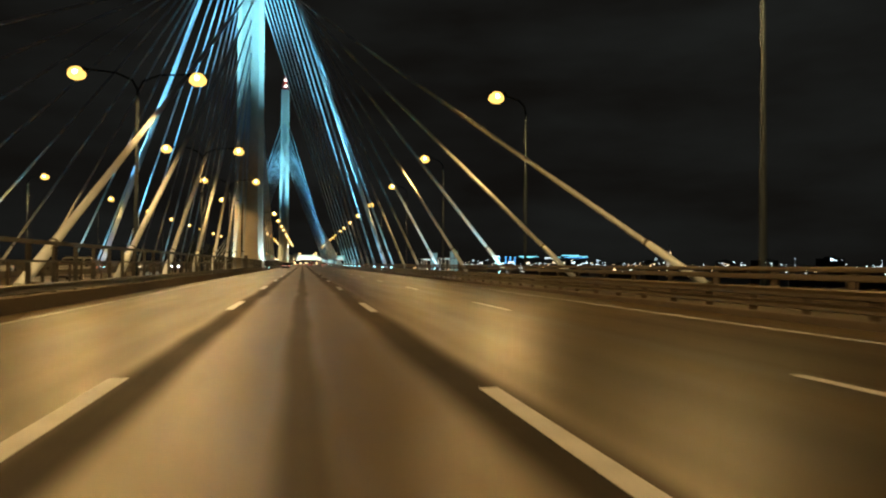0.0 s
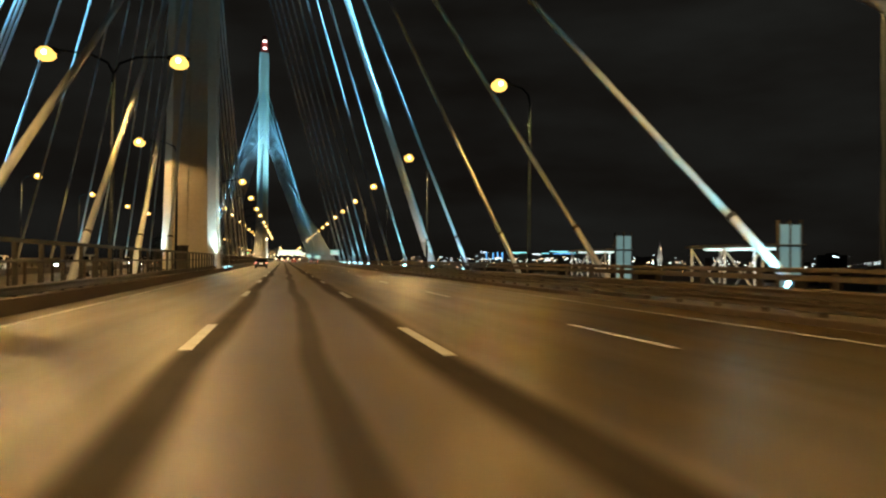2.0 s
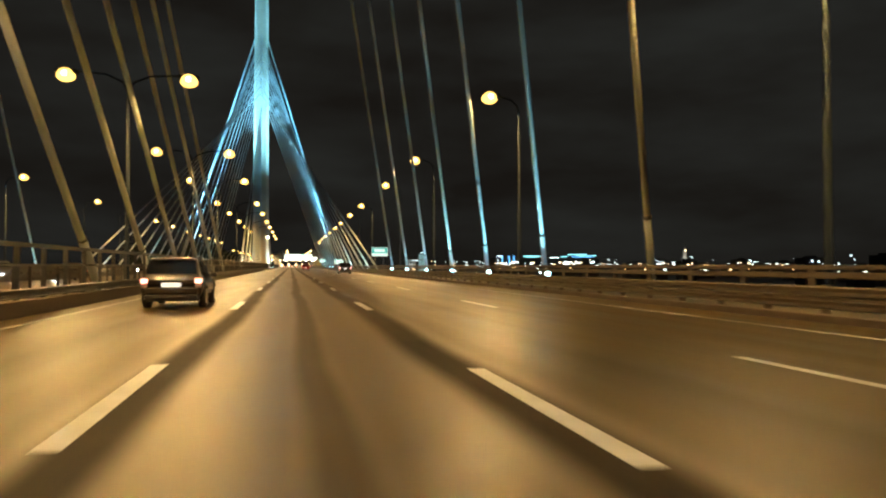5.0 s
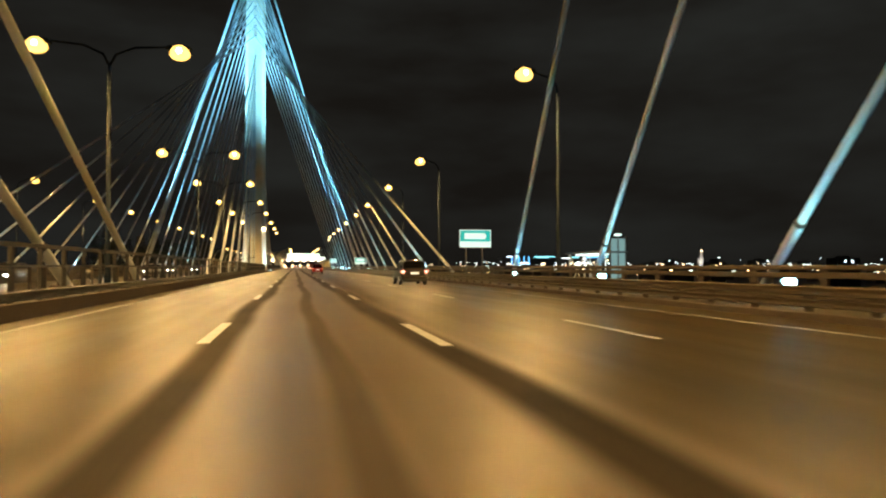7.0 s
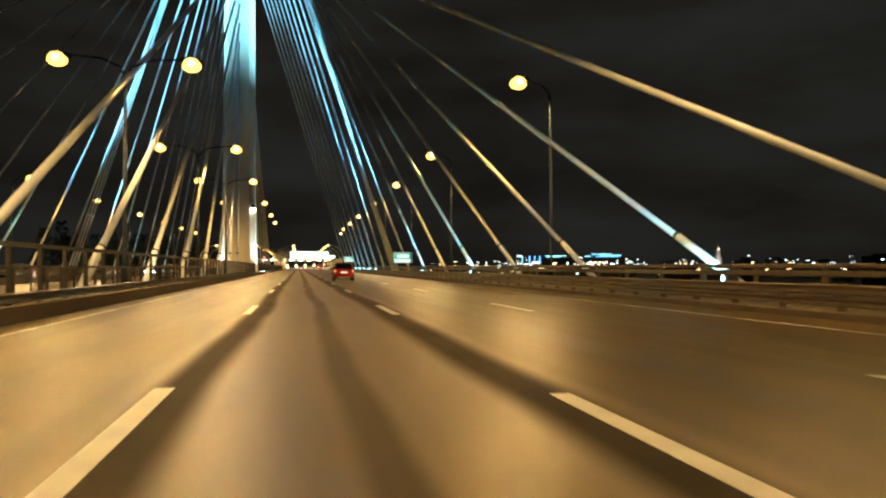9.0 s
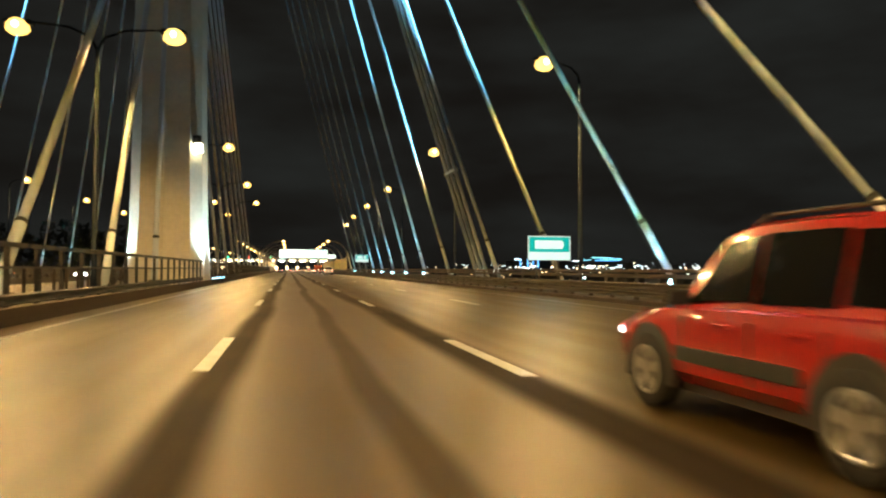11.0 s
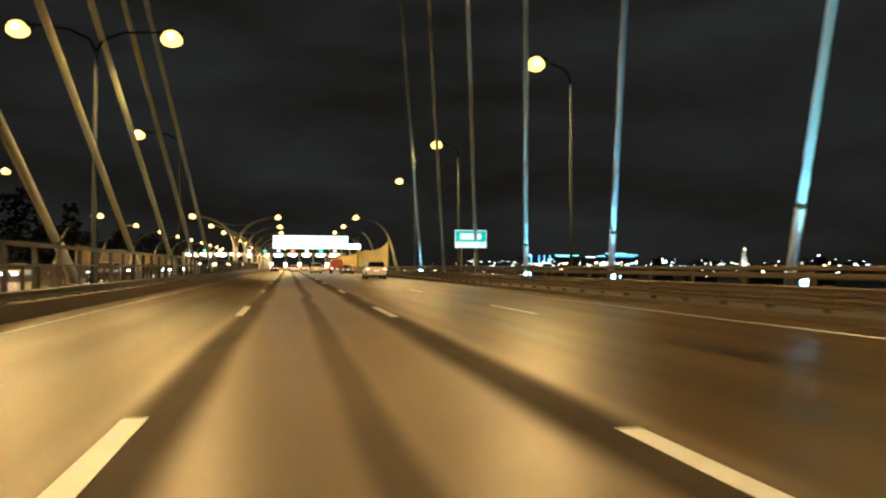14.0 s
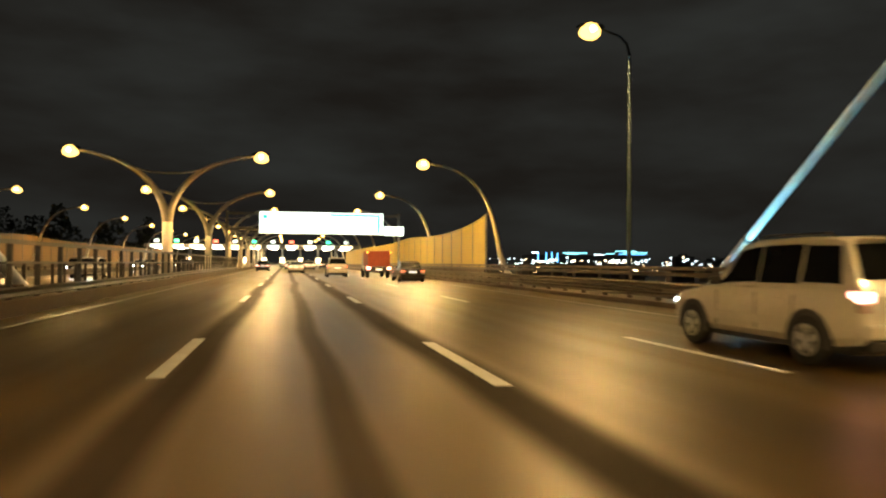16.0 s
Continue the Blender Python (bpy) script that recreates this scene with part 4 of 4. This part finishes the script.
oncoming = [car("oncoming car with dazzling white headlights", p, 4.4, 1.8, 1.5 + 0.1 * (i % 2), "suv" if i % 2 else "saloon", TAIL_DIM, True, "oncoming traffic") for i, p in enumerate(paints)]
lanes = (-15.4, -19.3, -23.1, -26.8)
for i in range(40):
    x = lanes[(i * 7 + 1) % 4] + random.uniform(-0.3, 0.3)
    y = 44.0 + 14.5 * i + random.uniform(-6, 6)
    c = oncoming[i % 4]
    if i < 4:
        place(c, x, y, 180)
    else:
        copy_thing(c, pose(x, y, 0, 0, 0, 180))


# ---- toll plaza far down the road ----
PLAZA_Y = 652.0
plaza = thing("toll_plaza", "brightly lit toll canopy across the road far ahead", "toll plaza", at=(0, PLAZA_Y, 0))
bm = bmesh.new()
prism(bm, [(0, 4.9), (14, 4.9), (14, 5.6), (0.6, 5.9), (0, 5.7)], 0, -36, 19)
part("canopy", bm, SIGN_GREY, plaza, bevel=0.05)
for k in range(12):
    x = -35.3 + 4.8 * k
    bm = bmesh.new()
    box(bm, x - 0.25, x + 0.25, 6, 7, 0, 4.9)
    part("column", bm, POST_GREY, plaza)
    if k < 11:
        bm = bmesh.new()
        box(bm, x + 0.8, x + 4.0, -0.08, -0.005, 4.98, 5.62)
        part("edge_light", bm, PLAZA_WARM if k % 3 else GANTRY_FACE, plaza, "glowing strip on the canopy edge")
        for y in (2.0, 7.5, 12.0):
            bm = bmesh.new()
            box(bm, x + 1.4, x + 3.4, y, y + 0.6, 4.80, 4.89)
            part("ceiling_light", bm, LAMP_GLOW_WHITE, plaza)
        bm = bmesh.new()
        box(bm, x + 1.7, x + 3.1, -0.3, -0.09, 5.95 + 0.2 * (k % 2), 7.0)
        signal = part("lane_signal", bm, DARK_STEEL, plaza, bevel=0.03)
        bm = bmesh.new()
        box(bm, x + 1.85, x + 2.95, -0.33, -0.305, 6.2, 6.9)
        part("signal_face", bm, (GANTRY_FACE, LANE_GREEN, GANTRY_FACE, LANE_RED)[k % 4], signal, "glowing lane signal")


def toll_booth():
    t = thing("toll_booth", "small lit toll booth with wide windows on a kerbed island", "toll booth", "toll booths")
    bm = bmesh.new()
    box(bm, -0.75, 0.75, -6.0, 6.0, 0.0, 0.22)
    part("island", bm, CONCRETE, t, bevel=0.04)
    bm = bmesh.new()
    box(bm, -0.6, 0.6, -1.4, 1.4, 0.22, 1.15)
    part("wall", bm, SHIP_WHITE, t, bevel=0.03)
    bm = bmesh.new()
    box(bm, -0.55, 0.55, -1.35, 1.35, 1.15, 2.25)
    part("window", bm, WINDOW_WARM, t, "lit booth window")
    bm = bmesh.new()
    box(bm, -0.7, 0.7, -1.6, 1.6, 2.25, 2.5)
    part("roof", bm, SHIP_WHITE, t, bevel=0.04)
    for q in (-1, 1):
        bm = bmesh.new()
        box(bm, *sorted((q * 0.5, q * 0.58)), -1.38, -1.30, 1.15, 2.25)
        part("mullion", bm, DARK_STEEL, t)
    return t


booth = toll_booth()
for k in range(10):
    x = -30.5 + 4.8 * k
    if k == 0:
        booth.location = (x, PLAZA_Y + 5, 0)
    else:
        copy_thing(booth, pose(x, PLAZA_Y + 5, 0))


# ---- lit inspection cabins at the bridge edge ----
def inspection_cabin(y, mast=False):
    t = thing("inspection_cabin", "small floodlit steel cabin with a glazed end", "cabin", "inspection cabins at the bridge edge", at=(15.7, y, 0))
    bm = bmesh.new()
    box(bm, -0.1, 1.6, -0.3, 4.6, -0.12, 0.0)
    part("floor_plate", bm, GALV, t)
    for dy in (0.4, 3.9):
        bm = bmesh.new()
        prism(bm, [(-0.1, -0.12), (1.5, -0.12), (-0.1, -1.2)], 1, dy - 0.06, dy + 0.06)
        part("bracket", bm, GALV, t)
    for dx in (0.1, 1.4):
        for dy in (0.0, 2.2, 4.4):
            bm = bmesh.new()
            tube(bm, [(dx, dy, 0), (dx, dy, 1.95)], 0.05, 8)
            part("column", bm, SHIP_WHITE, t)
    for k in range(2):
        for a, b in ((0.0, 1.9), (1.9, 0.0)):
            bm = bmesh.new()
            tube(bm, [(0.1, 2.2 * k, a), (0.1, 2.2 * k + 2.2, b)], 0.03, 6)
            part("brace", bm, SHIP_WHITE, t)
    bm = bmesh.new()
    prism(bm, [(-0.3, 1.97), (4.7, 1.97), (4.8, 2.02), (4.5, 2.07), (-0.2, 2.07), (-0.4, 2.02)], 0, -0.05, 1.55)
    part("roof", bm, GALV, t, bevel=0.008)
    for k in range(3):
        bm = bmesh.new()
        box(bm, 0.15, 1.35, 0.5 + 1.4 * k, 0.8 + 1.4 * k, 1.88, 1.945)
        part("ceiling_light", bm, SHED_LIGHT, t, "cold white strip light")
    bm = bmesh.new()
    box(bm, 0.55, 1.45, -0.25, -0.18, 0.0, 2.75)
    part("glazed_screen", bm, SCREEN_GLOW, t, "translucent end screen that glows to look lit", bevel=0.01)
    for x in (0.55, 1.0, 1.45):
        bm = bmesh.new()
        box(bm, x - 0.03, x + 0.03, -0.28, -0.15, 0.0, 2.9)
        part("mullion", bm, GALV, t)
    if mast:
        bm = bmesh.new()
        box(bm, 0.82, 1.18, -0.32, -0.16, 2.91, 3.0)
        part("mast_lamp", bm, SHED_LIGHT, t, "cold white lamp bar", bevel=0.02)
    d = bpy.data.lights.new("cabin_lamp", "POINT")
    d.energy, d.color, d.shadow_soft_size = 120, (0.75, 1.0, 1.0), 0.2
    lo = new("cabin_lamp", d)
    lo.parent, lo.location = t, (0.7, 2.0, 1.6)
    return t


inspection_cabin(78.9)
inspection_cabin(91.3)
inspection_cabin(236.3, True)


# ---- far shore ----
bm = bmesh.new()
box(bm, 330, 3900, -1400, 4500, -32.0, -30.0)
tagged(part("far_shore", bm, FAR_DARK), "dark flat city shore across the water", "shore", kind="structure")
bm = bmesh.new()
box(bm, -3900, -180, -1400, 4500, -32.0, -30.0)
tagged(part("near_shore", bm, FAR_DARK), "dark flat shore beyond the opposite road", "shore", kind="structure")

rng = random.Random(11)
CITY = []
for k in range(46):
    a = radians(rng.uniform(6, 66))
    d = rng.uniform(900, 2400)
    CITY.append((0 + d * math.sin(a), 200 + d * math.cos(a), rng.uniform(14, 60), rng.uniform(10, 30), rng.uniform(22, 48)))
for x, y, w, dep, h in CITY:
    if x < 360:
        continue
    b = thing("far_building", "dark far building with a few lit windows", "building", "buildings of the far shore", at=(x, y, -30.0))
    bm = bmesh.new()
    box(bm, -w / 2, w / 2, -dep / 2, dep / 2, 0, h)
    box(bm, -w / 5, w / 6, -dep / 4, dep / 4, h, h + rng.uniform(2, 5))
    part("wall", bm, FAR_DARK, b)
    n = rng.randint(2, 4)
    for k in range(n):
        u, z = rng.uniform(-0.45, 0.40) * w, rng.uniform(0.72, 0.96) * h
        bm = bmesh.new()
        box(bm, u, u + rng.uniform(1.6, 4.5), -dep / 2 - 0.15, -dep / 2 + 0.1, z, z + rng.uniform(0.9, 1.8))
        part("lit_window", bm, WINDOW_COLD if rng.random() < 0.55 else WINDOW_WARM, b)


def lights_of_shore(name, mat, n, seed, a0, a1, d0, d1, z0, z1, size, label):
    g = random.Random(seed)
    bm = bmesh.new()
    for _ in range(n):
        a, d = radians(g.uniform(a0, a1)), g.uniform(d0, d1)
        x, y, z = d * math.sin(a), 220 + d * math.cos(a), z0 + (z1 - z0) * g.random() ** 1.5
        q = size * d / 1000 * g.uniform(0.6, 1.5)
        box(bm, x - q * g.uniform(0.7, 7.0), x + q * g.uniform(0.8, 4.0), y - q, y + q, z - q * 0.5, z + q * 0.5)
    return tagged(part(name, bm, mat), label, "city lights", kind="stuff")


lights_of_shore("shore_lights_warm", WINDOW_WARM, 90, 3, 8, 40, 900, 2200, -12, 8, 0.33, "scattered warm street lights on the far shore")
lights_of_shore("shore_lights_cold", WINDOW_COLD, 105, 4, 10, 60, 900, 2300, -8, 15, 0.33, "scattered cold white lights on the far shore")
lights_of_shore("riverside_lights", WINDOW_COLD, 90, 14, 14, 50, 1100, 1900, 1, 9, 0.34, "row of white riverside lights across the water")
lights_of_shore("bank_lights_warm", WINDOW_WARM, 40, 8, -62, -30, 260, 700, -26, 0, 1.4, "warm lights on the dark bank beyond the bridge")

arena = thing("lit_hall", "long low hall with cyan and blue light strips", "hall", at=(700.0, 2050.0, -30.0))
bm = bmesh.new()
box(bm, -150, 150, -30, 30, 0, 52)
part("wall", bm, FAR_DARK, arena)
for a, b, z, m in ((-146, -130, 56, WINDOW_COLD), (-70, -10, 56, CYAN_STRIP), (-62, -28, 54, CYAN_STRIP), (10, 34, 52, WINDOW_COLD), (62, 118, 61, CYAN_STRIP), (84, 146, 57.5, CYAN_STRIP), (72, 140, 54, BLUE_STRIP), (40, 60, 55, CYAN_STRIP)):
    bm = bmesh.new()
    box(bm, a, b, -30.8, -30.1, z, z + 1.3)
    part("light_strip", bm, m, arena)
for x in (-132, -112, -98, -84):
    bm = bmesh.new()
    box(bm, x, x + 2.0, -30.8, -30.1, 36, 57)
    part("light_column", bm, BLUE_STRIP, arena)
g = random.Random(5)
for k in range(40):
    x, z = g.uniform(-148, 145), g.uniform(33, 40)
    bm = bmesh.new()
    box(bm, x, x + g.uniform(1.5, 6.0), -30.8, -30.1, z, z + g.uniform(1.2, 2.4))
    part("lit_window", bm, WINDOW_COLD if g.random() < 0.65 else WINDOW_WARM, arena)

spire = thing("spire", "slim floodlit tower with a pointed top", "tower", at=(1010.0, 1830.0, -30.0))
bm = bmesh.new()
tube(bm, [(0, 0, 0), (0, 0, 50), (0, 0, 52), (0, 0, 68), (0, 0, 70), (0, 0, 92)], [9, 8, 6, 5, 3.2, 0.3], 8)
part("shaft", bm, SHIP_WHITE, spire)
spot("spire_floodlight_beam", spire, (-14, -34, 30), (0, 0, 66), 70000.0, (1.0, 0.95, 0.8), 80, 0.6, 1.0)
bm = bmesh.new()
tube(bm, [(0, -6, 69), (0, -6, 71)], 1.6, 8)
part("crown_light", bm, WINDOW_WARM, spire)


# ---- lorry on the opposite road ----
lorry = thing("lorry", "oncoming lorry with a dull red box body", "lorry", "oncoming traffic", at=(-17.2, 424.0, 0))
LORRY_RED = material("dull_red_box_body", (0.17, 0.045, 0.032), 0.5, 0, 1.0, 0.15)
bm = bmesh.new()
box(bm, -1.25, 1.25, 2.4, 11.0, 1.1, 3.9)
part("box_body", bm, LORRY_RED, lorry, bevel=0.04)
bm = bmesh.new()
box(bm, -1.26, 1.26, 2.39, 11.01, 3.55, 3.8)
part("roof_band", bm, SHIP_WHITE, lorry, "white band along the top")
bm = bmesh.new()
prism(bm, [(0.1, 0.5), (2.2, 0.5), (2.2, 3.0), (0.8, 3.05), (0.25, 2.0), (0.0, 1.4)], 0, -1.2, 1.2)
part("cab", bm, WHITE_PAINT, lorry, bevel=0.05)
bm = bmesh.new()
prism(bm, [(0.19, 1.98), (0.24, 1.96), (0.74, 2.9), (0.69, 2.92)], 0, -1.05, 1.05)
part("windscreen", bm, GLASS_DARK, lorry)
bm = bmesh.new()
box(bm, -1.0, 1.0, 0.5, 10.8, 0.6, 1.08)
part("chassis", bm, BLACK_PLASTIC, lorry)
for s in (-1, 1):
    bm = bmesh.new()
    box(bm, *sorted((s * 0.7, s * 1.1)), 0.02, 0.16, 0.7, 0.95)
    part("headlight", bm, HEAD_GLOW, lorry, bevel=0.02)
    for y in (1.3, 7.6, 9.0):
        bm = bmesh.new()
        tube(bm, [(s * 0.85, y, 0.5), (s * 0.9, y, 0.5), (s * 1.15, y, 0.5), (s * 1.2, y, 0.5)], [0.42, 0.5, 0.5, 0.42], 20)
        part("wheel", bm, RUBBER, lorry)

truck = thing("box_lorry", "small lorry with a dull red tarpaulin body and lit tail lights", "lorry", at=(7.3, 521.0, 0))
TARP = material("red_tarpaulin", (0.20, 0.040, 0.018), 0.75, 0, 1.0, 0.2, 0.3)
bm = bmesh.new()
box(bm, -0.98, 0.98, 0.0, 3.6, 1.0, 2.35)
part("box_body", bm, TARP, truck, bevel=0.05)
bm = bmesh.new()
prism(bm, [(3.7, 0.55), (5.5, 0.55), (5.6, 1.2), (5.2, 2.0), (4.8, 2.2), (3.7, 2.2)], 0, -0.94, 0.94)
part("cab", bm, WHITE_PAINT, truck, bevel=0.05)
bm = bmesh.new()
box(bm, -0.9, 0.9, 0.1, 5.4, 0.55, 0.98)
part("chassis", bm, BLACK_PLASTIC, truck)
for q in (-1, 1):
    bm = bmesh.new()
    box(bm, *sorted((q * 0.72, q * 1.05)), -0.06, 0.02, 0.74, 0.94)
    part("tail_light", bm, BRAKE_GLOW, truck, "glowing orange red tail light", bevel=0.015)
    bm = bmesh.new()
    box(bm, *sorted((q * 0.95, q * 1.08)), -0.04, 0.0, 2.15, 2.27)
    part("marker_light", bm, AMBER_GLOW, truck, bevel=0.01)
    for y in (1.0, 4.7):
        bm = bmesh.new()
        tube(bm, [(q * 0.74, y, 0.42), (q * 0.78, y, 0.42), (q * 1.0, y, 0.42), (q * 1.04, y, 0.42)], [0.36, 0.42, 0.42, 0.36], 20)
        part("wheel", bm, RUBBER, truck)
bm = bmesh.new()
box(bm, -0.26, 0.26, -0.05, 0.02, 0.68, 0.80)
part("number_plate", bm, PLATE_GLOW, truck, "blank pale number plate")

# ---- dark trees beyond the opposite road ----
LEAF = material("night_foliage", (0.035, 0.045, 0.025), 0.7, 0, 2.0, 0.35)
g = random.Random(21)
verts, faces = [], []
for k in range(70):
    tx, ty = g.uniform(-75, -42), 470 + 6.0 * k + g.uniform(-3, 3)
    top, wide = g.uniform(7.5, 15.0), g.uniform(3.2, 5.6)
    for _ in range(420):
        a, u = g.uniform(0, 2 * math.pi), g.uniform(0, 1)
        r = wide * math.sqrt(g.random()) * (1 - 0.75 * u ** 1.6) + 0.2
        c = Vector((tx + r * math.cos(a), ty + r * math.sin(a), -4 + u * (top + 4)))
        q = g.uniform(0.3, 0.75)
        d1 = Vector((g.gauss(0, 1), g.gauss(0, 1), g.gauss(0, 1))).normalized() * q
        d2 = d1.cross(Vector((g.gauss(0, 1), g.gauss(0, 1), g.gauss(0, 1)))).normalized() * q * 0.6
        i0 = len(verts)
        verts += [c - d1, c + d2, c + d1, c - d2]
        faces.append((i0, i0 + 1, i0 + 2, i0 + 3))
    i0 = len(verts)
    verts += [(tx - 0.2, ty - 0.2, -31), (tx + 0.2, ty - 0.2, -31), (tx, ty + 0.2, -31), (tx, ty, top * 0.8)]
    faces += [(i0, i0 + 1, i0 + 3), (i0 + 1, i0 + 2, i0 + 3), (i0 + 2, i0, i0 + 3)]
me = bpy.data.meshes.new("far_trees")
me.from_pydata([tuple(v) for v in verts], [], faces)
me.materials.append(LEAF)
tagged(new("far_trees", me), "dark row of trees beyond the opposite road", "trees", kind="stuff")
